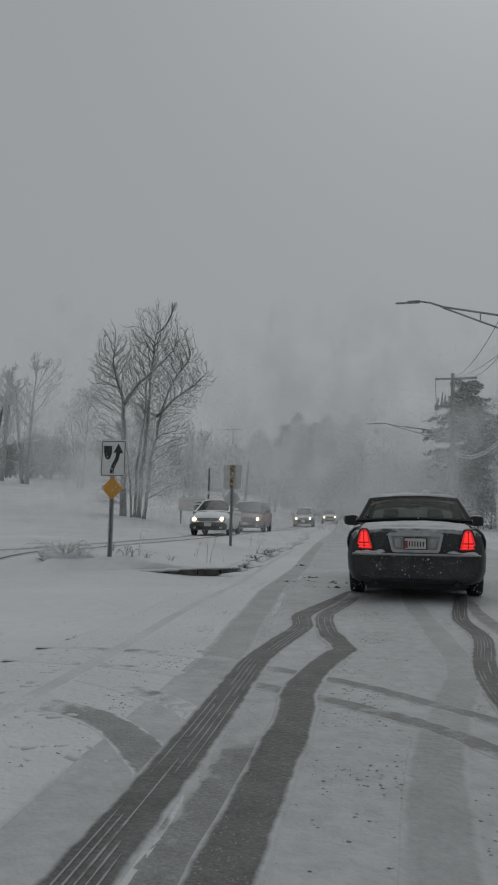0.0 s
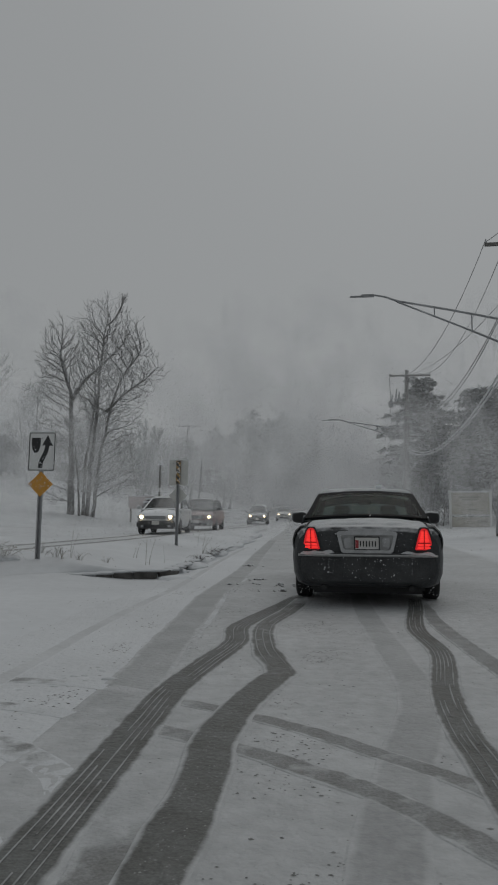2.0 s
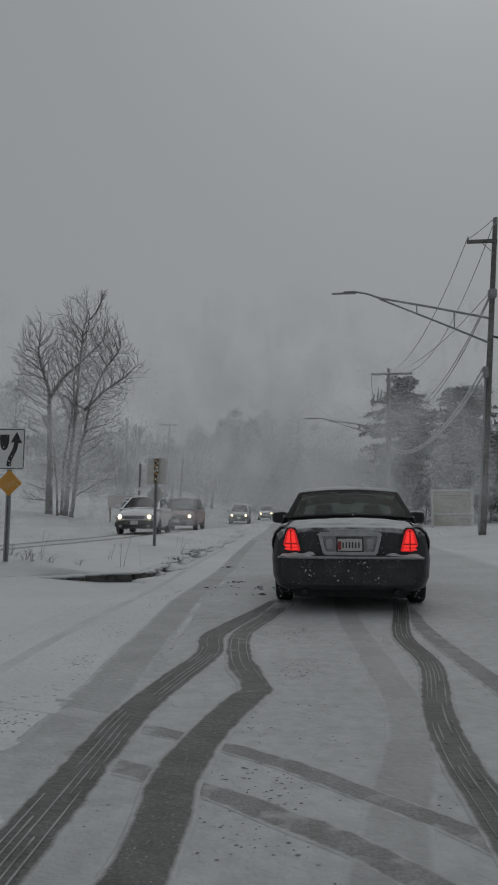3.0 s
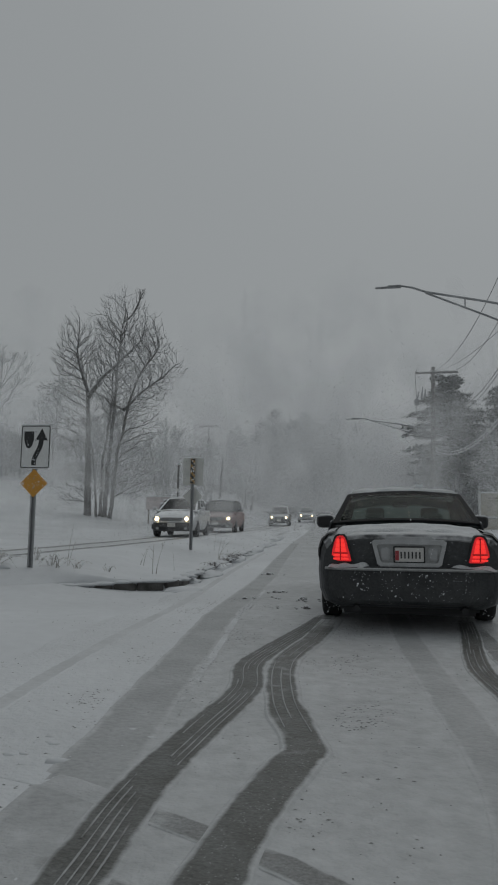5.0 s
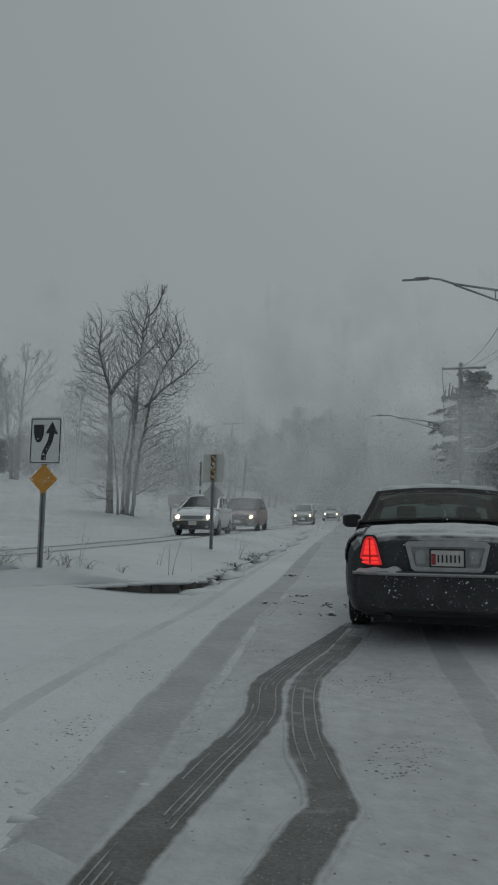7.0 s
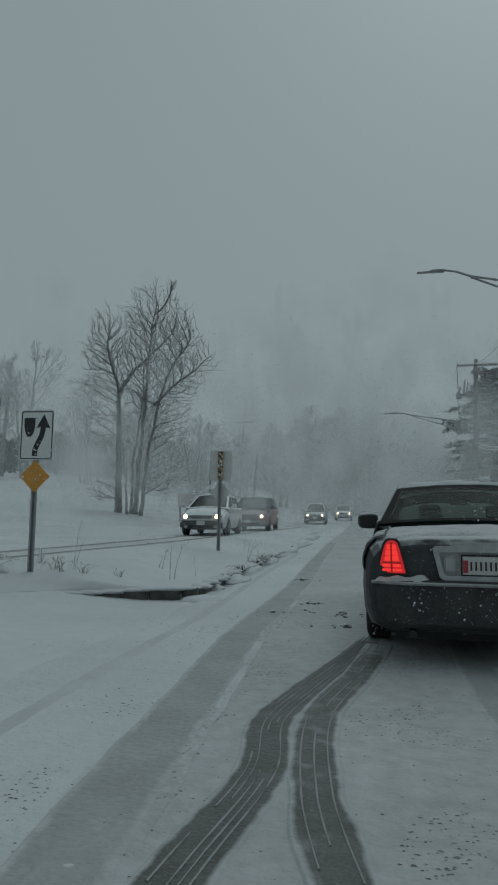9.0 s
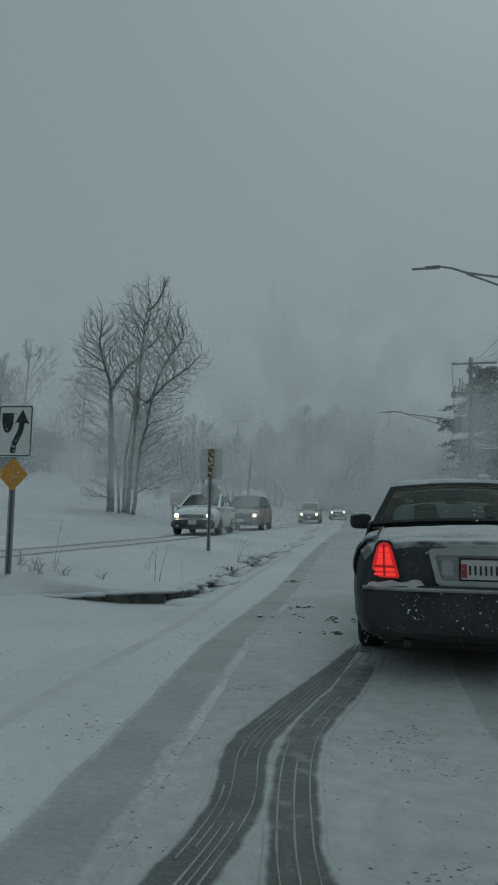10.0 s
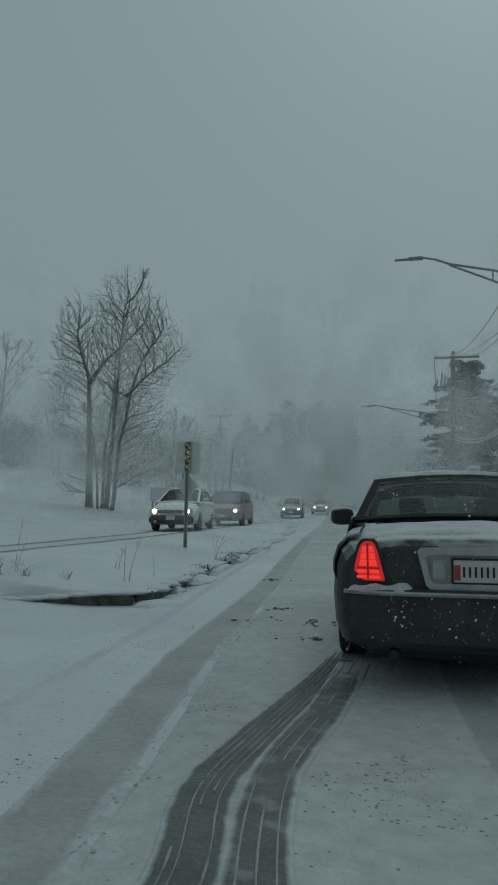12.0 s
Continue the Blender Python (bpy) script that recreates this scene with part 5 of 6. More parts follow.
part("snow_cap", box(1.9, 0.1, 0.06, (0, 0, up + 0.83), 0.025), SNOW, panel, "line of snow on the top edge")
for px in (-0.8, 0.8):
    part("post", box(0.1, 0.1, up + 0.4, (px, 0.08, (up + 0.4) / 2), 0.01), DULL, t)

t = thing("house", "low haze-paled house with a snow-covered roof behind trees", "house", pose(-44, 108, gz(-44, 108) - 0.6, 0, 0, 12))
part("wall", box(13, 8, 3.4, (0, 0, 1.5), 0.02), HOUSE, t, "clapboard walls paled to imitate haze")
part("roof", prism([(-7.0, 3.1), (-6.4, 3.4), (-6.4, 3.45), (0, 3.5), (6.4, 3.45), (7.0, 3.1)], -4.6, 4.6), SNOW, t, "eaves")
rv = [(-7, -4.6, 3.1), (7, -4.6, 3.1), (7, 4.6, 3.1), (-7, 4.6, 3.1), (-7, 0, 5.6), (7, 0, 5.6)]
part("roof", (rv, [(0, 1, 5, 4), (3, 4, 5, 2), (0, 4, 3), (1, 2, 5)]), SNOW, t, "gable roof under deep snow")
for wx in (-4.5, -1.5, 2.0, 4.8):
    w = part("window", box(1.1, 0.08, 1.3, (wx, -4.02, 1.9), 0.01), WHITE, t)
    part("pane", box(0.9, 0.06, 1.1, (wx, -4.06, 1.9), 0.01), TRIM, w)


t = thing("marker_post", "tall dark roadside post with a pale band", "post", pose(-10.97, 45.0, gz(-10.97, 45) - 0.3, 0, 0.8, 0))
part("shaft", tube([(0, 0, 0), (0, 0, 2.2), (0.01, 0, 4.3)], [0.07, 0.065, 0.06], 8), POLEWOOD, t)
part("band", tube([(0.005, 0, 2.5), (0.006, 0, 2.75)], [0.075, 0.075], 8), WHITE, t, "pale reflective band")
part("snow_cap", rounded_box(0.2, 0.2, 0.14, (0.01, 0, 4.32)), SNOW, t, "cap of snow")


# ---- vehicles ----
def loft(stations):
    """Skins half outlines (x, z), one per y, mirrored, with closed ends."""
    verts, faces = [], []
    n = len(stations[0][1])
    ring_n = 2 * n - 2
    for y, prof in stations:
        verts += [(x, y, z) for x, z in prof] + [(-x, y, z) for x, z in prof[-2:0:-1]]
    for s in range(len(stations) - 1):
        for k in range(ring_n):
            a, b = s * ring_n + k, s * ring_n + (k + 1) % ring_n
            faces.append((a, b, b + ring_n, a + ring_n))
    faces.append(tuple(range(ring_n - 1, -1, -1)))
    faces.append(tuple((len(stations) - 1) * ring_n + k for k in range(ring_n)))
    return verts, faces


def body_prof(w, zb, zs, zt):
    return [(0, zb), (w * 0.8, zb), (w * 0.93, zb + 0.05), (w * 0.985, zb + 0.18), (w, zb + 0.5 * (zs - zb)), (w * 0.988, zs - 0.16), (w * 0.955, zs - 0.07), (w * 0.89, zs - 0.005), (w * 0.55, zs + 0.8 * (zt - zs)), (0, zt)]


def quad_point(c, u, v):
    a, b, d, e = (Vector(p) for p in c)
    return a.lerp(b, u).lerp(e.lerp(d, u), v)


def framed(corners, mu, mv0, mv1, bulge, n=8):
    """A curved panel with an opening: frame faces, and the pane that fills it. Corners: bottom left, bottom right, top right, top left."""
    nrm = (Vector(corners[1]) - Vector(corners[0])).cross(Vector(corners[3]) - Vector(corners[0])).normalized()
    pt = lambda u, v: tuple(quad_point(corners, u, v) + nrm * bulge * (1 - (2 * u - 1) ** 2))
    us, vs = [0, mu] + [mu + (1 - 2 * mu) * k / n for k in range(1, n)] + [1 - mu, 1], [0, mv0] + [mv0 + (1 - mv0 - mv1) * k / 4 for k in range(1, 4)] + [1 - mv1, 1]
    verts = [pt(u, v) for v in vs for u in us]
    w = len(us)
    fr, gl = [], []
    for j in range(len(vs) - 1):
        for i in range(w - 1):
            q = (j * w + i, j * w + i + 1, (j + 1) * w + i + 1, (j + 1) * w + i)
            (gl if 0 < i < w - 2 and 0 < j < len(vs) - 2 else fr).append(q)
    return (verts, fr), (verts, gl)


def wheel(t, x, y, r=0.335, w=0.22, side=1, rim_mat=None):
    prof = [(r * 0.62, -w / 2), (r * 0.9, -w / 2), (r * 0.975, -w * 0.42), (r, -w * 0.3), (r, w * 0.3), (r * 0.975, w * 0.42), (r * 0.9, w / 2), (r * 0.62, w / 2)]
    n = 28
    v = [(x + o, y + rr * math.cos(6.28318 * k / n), r + rr * math.sin(6.28318 * k / n)) for rr, o in prof for k in range(n)]
    f = [(j * n + k, j * n + (k + 1) % n, (j + 1) * n + (k + 1) % n, (j + 1) * n + k) for j in range(len(prof) - 1) for k in range(n)]
    wh = part("wheel", (v, f), RUBBER, t, "wet black tyre caked with snow", smooth=True)
    face = x + side * w * 0.40
    spokes = []
    for s in range(9):
        a = 6.28318 * s / 9
        spokes.append(tube([(face, y + 0.05 * math.cos(a), r + 0.05 * math.sin(a)), (face, y + r * 0.6 * math.cos(a), r + r * 0.6 * math.sin(a))], [0.035, 0.022], 4))
    for ra, rb in ((r * 0.56, r * 0.64), (0.0, 0.07)):
        vv = [(face + side * 0.01, y + q * math.cos(6.28318 * k / n), r + q * math.sin(6.28318 * k / n)) for q in (ra, rb) for k in range(n)]
        vv += [(face - side * 0.04, y + rb * math.cos(6.28318 * k / n), r + rb * math.sin(6.28318 * k / n)) for k in range(n)]
        spokes.append((vv, [(k, (k + 1) % n, n + (k + 1) % n, n + k) for k in range(n)] + [(n + k, n + (k + 1) % n, 2 * n + (k + 1) % n, 2 * n + k) for k in range(n)]))
    part("rim", merge(spokes), rim_mat or RIM, wh, "dirty metal rim")
    disc = [(x - side * 0.02, y, r)] + [(x - side * 0.02, y + r * 0.62 * math.cos(6.28318 * k / n), r + r * 0.62 * math.sin(6.28318 * k / n)) for k in range(n)]
    part("brake_disc", (disc, [(0, k + 1, (k + 1) % n + 1) for k in range(n)]), TRIM, wh)
    arch = [(y + (r + 0.05) * math.cos(math.pi * k / 14), r * 0.98 + (r + 0.05) * math.sin(math.pi * k / 14)) for k in range(15)]
    av = [(x + side * (w * 0.5 - 0.012), yy, zz) for yy, zz in arch] + [(x - side * 0.1, yy, zz) for yy, zz in arch]
    part("wheel_arch", (av, [tuple(range(15))] + [(k, k + 1, 16 + k, 15 + k) for k in range(14)]), TRIM, t)


def snow_slab(name, t, x0, x1, y0, y1, height, thick, seed, label, nx=26, ny=18, mat=None):
    """A lying sheet of snow with soft uneven edges over a surface height(x, y)."""
    verts = []
    for j in range(ny + 1):
        for i in range(nx + 1):
            u, v = i / nx, j / ny
            e = min(u, 1 - u, v * (y1 - y0) / (x1 - x0), (1 - v) * (y1 - y0) / (x1 - x0)) * (x1 - x0)
            x, y = x0 + (x1 - x0) * u, y0 + (y1 - y0) * v
            if e < 0.02:
                x += 0.05 * lumps(x * 3, y * 3, 1.7, seed)
                y += 0.05 * lumps(x * 3, y * 3, 1.7, seed + 5)
            h = thick * sm(-0.01, 0.07, e) * (0.75 + 0.5 * lumps(x, y, 4.0, seed)) - 0.012 * (e < 0.02)
            verts.append((x, y, height(x, y) + h))
    w = nx + 1
    return part(name, (verts, [(j * w + i, j * w + i + 1, (j + 1) * w + i + 1, (j + 1) * w + i) for j in range(ny) for i in range(nx)]), mat or SNOW, t, label, smooth=True)


def vehicle(name, label, m, P, group=""):
    """Body, greenhouse with real openings and panes, wheels and mirrors. Rear at y = 0, front at y = L."""
    t = thing(name, label, "car", m, group)
    bv, bf = loft([(y, body_prof(w, zb, zs, zt)) for y, w, zb, zs, zt in P["body"]])
    body = part("body", (bv, bf), P["paint"], t, P.get("body_label", ""), smooth=False)
    mod = body.modifiers.new("soft", "BEVEL")
    mod.width, mod.segments, mod.limit_method, mod.angle_limit = 0.025, 2, "ANGLE", radians(28)
    y0, y1, y2, y3 = P["ys"]
    zb0, zb3, zt, wb, wt = P["zb0"], P["zb3"], P["roof"], P["wb"], P["wt"]
    A = [(-wb, y0, zb0), (wb, y0, zb0), (wt, y1, zt), (-wt, y1, zt)]
    F = [(wb, y3, zb3), (-wb, y3, zb3), (-wt, y2, zt), (wt, y2, zt)]
    frames = []
    panes = []
    for corners, mu, m0, m1, bulge, nm in ((A, P.get("mu", 0.05), 0.06, 0.1, 0.05, "rear_window"), (F, 0.05, 0.05, 0.06, 0.06, "windscreen")):
        fr, gl = framed(corners, mu, m0, m1, bulge)
        frames.append(fr)
        panes.append((nm, gl))
    splits = P.get("pillars", (0.42, 0.75))
    for s in (-1, 1):
        low = [(s * wb, y0, zb0), (s * wb, y3, zb3)]
        top = [(s * wt, y1, zt), (s * wt, y2, zt)]
        cuts = (0,) + tuple(splits) + (1,)
        for a, b in zip(cuts, cuts[1:]):
            q = [Vector(low[0]).lerp(Vector(low[1]), a), Vector(low[0]).lerp(Vector(low[1]), b), Vector(top[0]).lerp(Vector(top[1]), b), Vector(top[0]).lerp(Vector(top[1]), a)]
            if s < 0:
                q = [q[1], q[0], q[3], q[2]]
            fr, gl = framed(q, 0.06, 0.06, 0.12, 0.01, 4)
            frames.append(fr)
            panes.append(("side_window", gl))
    for fr, nm in zip(frames, ("rear_window_frame", "windscreen_frame", "door_frame", "door_frame", "door_frame", "door_frame", "door_frame", "door_frame")):
        used = sorted({i for q in fr[1] for i in q})
        where = {i: k for k, i in enumerate(used)}
        part(nm, ([fr[0][i] for i in used], [tuple(where[i] for i in q) for q in fr[1]]), P.get("frame", P["paint"]), t).modifiers.new("thick", "SOLIDIFY").thickness = 0.03
    for nm, gl in panes:
        used = sorted({i for q in gl[1] for i in q})
        where = {i: k for k, i in enumerate(used)}
        pane = part(nm, ([gl[0][i] for i in used], [tuple(where[i] for i in q) for q in gl[1]]), P.get("screen", P["glass"]) if nm == "windscreen" else P["glass"], t, smooth=True)
        pane.visible_shadow = False
    for s in (-1, 1):
        bv, bf = [], []
        for k in range(9):
            f = k / 8
            y = y0 - 0.04 + (y3 + 0.1 - y0) * f
            zz = zb0 + (zb3 - zb0) * f
            bv += [(s * (wb - 0.01), y, zz + 0.03), (s * (wb + 0.012), y, zz - 0.02), (s * (wb + 0.045), y, zz - 0.17)]
        bf = [(3 * k + q, 3 * k + q + 1, 3 * k + q + 4, 3 * k + q + 3) for k in range(8) for q in range(2)]
        part("belt_panel", (bv, bf), P["paint"], t, smooth=True).modifiers.new("thick", "SOLIDIFY").thickness = 0.02
    nx, ny = 10, 8
    rv = []
    for j in range(ny + 1):
        for i in range(nx + 1):
            u, v = 2 * i / nx - 1, j / ny
            rv.append((u * (wt + 0.012), y1 - 0.03 + (y2 - y1 + 0.06) * v, zt + 0.045 * (1 - u * u) + 0.04 * math.sin(math.pi * v) - 0.05 * abs(u) ** 5))
    w = nx + 1
    roof = part("roof", (rv, [(j * w + i, j * w + i + 1, (j + 1) * w + i + 1, (j + 1) * w + i) for j in range(ny) for i in range(nx)]), P["paint"], t, smooth=True)
    roof.modifiers.new("thick", "SOLIDIFY").thickness = 0.04
    roof_top = lambda x, y: zt + 0.045 * (1 - (x / wt) ** 2) + 0.04 * math.sin(math.pi * min(1, max(0, (y - y1) / (y2 - y1))))
    snow_slab("roof_snow", t, -wt * 0.97, wt * 0.97, y1 + 0.0, y2 - 0.05, roof_top, P.get("roof_snow", 0.05), 3.0 + len(name), "crust of snow on the roof", mat=CRUST)
    for s in (-1, 1):
        for wy in P["axles"]:
            wheel(t, s * (P["track"]), wy, P.get("wr", 0.335), 0.22, s, P.get("rim"))
        my = y3 - 0.35
        hs = P.get("mirror_h", zb3 + 0.06)
        ms, mo = P.get("mirror_size", 1.0), P.get("mirror_out", 0.27)
        bm = rounded_box(0.27 * ms, 0.16 * ms, 0.21 * ms, (s * (wb + mo), my, hs + 0.05), 0.62)
        mi = part("mirror", bm, P.get("mirror", P["paint"]), t, "door mirror", smooth=True)
        part("mirror_arm", tube([(s * (wb + 0.06), my + 0.05, hs - 0.05), (s * (wb + mo - 0.05), my + 0.02, hs + 0.02)], [0.05, 0.04], 6), P.get("mirror", P["paint"]), mi)
        part("mirror_glass", rounded_box(0.2 * ms, 0.012, 0.14 * ms, (s * (wb + mo), my - 0.078 * ms, hs + 0.05)), TRIM, mi)
        for hy in P.get("handles", ()):
            part("door_handle", box(0.03, 0.2, 0.035, (s * (P["track"] + 0.108), hy, P["body"][4][3] - 0.14), 0.012), P.get("trim", TRIM), t)
    # cabin
    part("inside_mirror", box(0.24, 0.04, 0.07, (0, y2 + 0.3, zt - 0.12), 0.02), TRIM, t)
    part("dashboard", box(wb * 1.7, 0.4, 0.2, (0, y3 - 0.45, zb3 - 0.04), 0.06), TRIM, t)
    for s in (-1, 1):
        for sy, nm in ((y0 + (y3 - y0) * 0.5, "front_seat"), (y0 + (y3 - y0) * 0.27, "rear_seat")):
            st = part(nm, box(0.5, 0.14, 0.3, (s * 0.37, sy, zb0 - 0.14), 0.06), SEAT, t)
            part("headrest", rounded_box(0.25, 0.11, 0.16, (s * 0.37, sy - 0.02, zb0 + (0.13 if nm == "front_seat" else 0.05))), SEAT, st)
    return t


def slab_on(name, t, w, h, d, c, mat, label="", bevel=0.015):
    return part(name, box(w, d, h, c, bevel), mat, t, label)


def front_face(t, L, W, P):
    """Grille, bumper, lit headlamps and plate of a car seen from ahead."""
    z = P["lamp_z"]
    fy = L - 0.05
    b = slab_on("front_bumper", t, W * 1.9, 0.34, 0.22, (0, fy + 0.0, 0.42), P.get("bumper", P["paint"]), "", 0.07)
    g_ = slab_on("grille", t, P.get("grille_w", 0.8), P.get("grille_h", 0.2), 0.05, (0, fy + 0.08, z - 0.02), TRIM, "", 0.03)
    for k in range(3):
        slab_on("grille_bar", g_, P.get("grille_w", 0.8) * 0.94, 0.018, 0.02, (0, fy + 0.115, z - 0.02 + P.get("grille_h", 0.2) * 0.3 * (k - 1)), CHROME, "", 0.005)
    slab_on("lower_grille", b, W * 1.2, 0.12, 0.04, (0, fy + 0.11, 0.36), TRIM, "", 0.02)
    slab_on("number_plate", t, 0.32, 0.16, 0.02, (0, fy + 0.14, 0.5), PLATE, "", 0.006)
    for s in (-1, 1):
        h = slab_on("headlamp", t, 0.36, 0.2, 0.16, (s * (W - 0.24), fy + 0.01, z), LENS, "headlamp housing", 0.06)
        bm = bmesh.new()
        bmesh.ops.create_uvsphere(bm, u_segments=14, v_segments=8, radius=0.08)
        bmesh.ops.scale(bm, vec=(1, 0.5, 1), verts=bm.verts)
        bmesh.ops.translate(bm, vec=(s * (W - 0.26), fy + 0.085, z), verts=bm.verts)
        part("bulb", bm, HEADLAMP, h, "lit warm headlamp", smooth=True)
        slab_on("fog_lamp", b, 0.13, 0.09, 0.03, (s * (W - 0.3), fy + 0.11, 0.36), LENS, "", 0.03)


def parked(x, y, L, turn=180.0):
    """Pose of a car that comes towards us with its front at (x, y)."""
    z = gz(x, y + 1.5) + 0.02
    return Matrix.Translation((x, y, z)) @ pose(0, 0, 0, 0, 0, turn) @ Matrix.Translation((0, -L, 0))


# black saloon ahead
SALOON = dict(paint=PAINT, glass=GLASS, screen=CLEAR, frame=PILLAR, body_label="glossy black paint with road salt, lifted to imitate windscreen haze",
              body=[(0.08, 0.88, 0.28, 0.74, 0.77), (0.11, 0.91, 0.26, 0.93, 0.97), (0.16, 0.94, 0.26, 0.99, 1.03), (0.26, 0.97, 0.25, 1.015, 1.07), (0.6, 0.98, 0.23, 1.03, 1.085), (1.1, 0.985, 0.21, 1.04, 1.11), (2.2, 0.99, 0.20, 1.03, 1.08),
                    (3.6, 0.985, 0.2, 0.98, 1.04), (4.4, 0.97, 0.2, 0.93, 0.98), (5.15, 0.93, 0.22, 0.84, 0.88), (5.38, 0.85, 0.3, 0.72, 0.74)],
              ys=(1.12, 1.85, 3.0, 3.75), zb0=1.13, zb3=1.07, roof=1.505, wb=0.88, wt=0.72, mu=0.045, pillars=(0.3, 0.62), axles=(1.27, 4.26), track=0.89,
              roof_snow=0.032, handles=(2.0, 3.0), trim=CHROME, mirror_h=1.09)
car = vehicle("black_saloon", "black saloon with lit red tail lamps and snowy boot", pose(1.0, 10.12, 0.02, 0, 0, -1.8), SALOON)
bump = loft([(y, [(0, zb), (0.8 * w, zb), (0.92 * w, zb + 0.05), (0.985 * w, zb + 0.14), (w, 0.52), (0.995 * w, 0.61), (0.96 * w, 0.67), (0.55 * w, 0.69), (0, 0.69)])
             for y, w, zb in ((-0.025, 0.60, 0.34), (-0.012, 0.70, 0.315), (0.02, 0.78, 0.30), (0.07, 0.845, 0.29), (0.15, 0.895, 0.285), (0.28, 0.93, 0.28), (0.55, 0.96, 0.28))])
bumper = part("rear_bumper", bump, GRIME, car, "black bumper grimy with salt, lifted to imitate windscreen haze")
bumper.modifiers.new("soft", "BEVEL").width = 0.018
strip = [(x, -0.034 + 0.86 * max(0, abs(x) - 0.62) ** 1.4, 0.662 - 0.02 * max(0, abs(x) - 0.7)) for x in [-0.88 + 0.88 * 2 * k / 28 for k in range(29)]]
part("chrome_strip", tube(strip, 0.016, 6), SILVER, bumper, "pale strip dusted with snow")
for s in (-1, 1):
    out = [(s * x, z) for x, z in ((0.60, 0.742), (0.612, 0.735), (0.80, 0.735), (0.826, 0.75), (0.812, 0.83), (0.792, 0.91), (0.772, 0.972), (0.752, 0.998), (0.725, 1.008), (0.69, 1.006), (0.668, 0.985), (0.648, 0.93), (0.622, 0.83))]
    wrap = lambda x: 0.4 * max(0.0, abs(x) - 0.62) ** 1.35
    bm = prism(out if s > 0 else out[::-1], 0.05, 0.2, 0.006)
    for v in bm.verts:
        v.co.y += wrap(v.co.x)
    tl = part("tail_lamp", bm, LAMP_RED, car, "tall lit red tail lamp")
    col = lambda f, z: 0.612 + 0.07 * (z - 0.735) / 0.27 + f * (0.205 - 0.13 * (z - 0.735) / 0.27)
    for f0, f1, z0, z1, mat in ((0.1, 0.46, 0.832, 0.975, LAMP_HOT), (0.56, 0.9, 0.832, 0.975, LAMP_HOT), (0.08, 0.46, 0.785, 0.812, LAMP_HOT), (0.56, 0.94, 0.785, 0.812, LAMP_HOT), (0.07, 0.93, 0.748, 0.772, LAMP_HOT)):
        rows = 3 if z1 - z0 > 0.1 else 1
        for k in range(rows):
            a, b = z0 + (z1 - z0) * (k + 0.06) / rows, z0 + (z1 - z0) * (k + 0.94) / rows
            q = [(s * col(f0, a), a), (s * col(f1, a), a), (s * col(f1, b), b), (s * col(f0, b), b)]
            bm = prism(q if s > 0 else q[::-1], 0.046, 0.07, 0.003)
            for v in bm.verts:
                v.co.y += wrap(v.co.x)
            part("bright_window", bm, mat, tl)
    part("divider", tube([(s * col(0.51, z), 0.045 + wrap(col(0.51, z)), z) for z in (0.75, 0.86, 0.99)], 0.008, 5), LAMP_DIM, tl)
    part("divider", tube([(s * col(f, 0.822), 0.045 + wrap(col(f, 0.822)), 0.822) for f in (0.04, 0.5, 0.97)], 0.007, 5), LAMP_DIM, tl)
    rim = [(v[0] + s * (0.016 if abs(v[0]) > 0.72 else -0.014), v[1] + (0.014 if v[1] > 0.9 else -0.012 if v[1] < 0.76 else 0)) for v in out]
    rv, rf = ring(rim, out, 0.052, 0.2)
    part("lamp_trim", ([(x, y + wrap(x), z) for x, y, z in rv], rf), TRIM, tl)
    part("rear_side_trim", box(0.02, 3.2, 0.06, (s * 0.995, 2.75, 0.56), 0.008), TRIM, car)
outer = [(-0.385, 0.945), (-0.33, 0.715), (-0.30, 0.69), (0.30, 0.69), (0.33, 0.715), (0.385, 0.945), (0.36, 0.965), (0.16, 0.972), (0.06, 0.985), (-0.06, 0.985), (-0.16, 0.972), (-0.36, 0.965)]
inner = [(-0.335, 0.905), (-0.295, 0.745), (-0.275, 0.73), (0.275, 0.73), (0.295, 0.745), (0.335, 0.905), (0.32, 0.918), (0.14, 0.921), (0.05, 0.922), (-0.05, 0.922), (-0.14, 0.921), (-0.32, 0.918)]
surround = part("plate_surround", ring(outer, inner, 0.03, 0.12), CHROME, car, "chrome surround frosted with snow")
part("plate_recess", prism(inner[::-1], 0.062, 0.1), SILVER, surround, "pale recessed panel")
for s in (-1, 1):
    part("reverse_lamp", box(0.1, 0.03, 0.13, (s * 0.245, 0.055, 0.82), 0.02), LENS, surround, "clear reversing lamp")
plate = part("number_plate", box(0.305, 0.012, 0.155, (0, 0.047, 0.815), 0.005), PLATE, car, "white plate with dark bars")
part("plate_frame", ring(rounded(0.325, 0.175, 0.012, 0, 0.815), rounded(0.298, 0.148, 0.01, 0, 0.815), 0.037, 0.045), TRIM, plate)
part("plate_print", box(0.04, 0.004, 0.1, (-0.125, 0.0395, 0.805), 0), PLATE_RED, plate)
for k in range(6):
    part("plate_bar", box(0.015, 0.004, 0.07, (-0.082 + 0.038 * k, 0.0392, 0.81), 0), SEAT, plate)
part("boot_handle", box(0.5, 0.03, 0.03, (0, 0.045, 0.985), 0.01), CHROME, car, "chrome boot handle")
boot_h = lambda x, y: along([(0.13, 1.01), (0.26, 1.055), (0.6, 1.085), (1.1, 1.11), (1.3, 1.11)], y) - 0.06 * (abs(x) / 0.95) ** 2.2
snow_slab("boot_snow", car, -0.80, 0.80, 0.185, 1.10, boot_h, 0.034, 9.0, "sheet of crusted snow on the boot", 60, 30, CRUST)
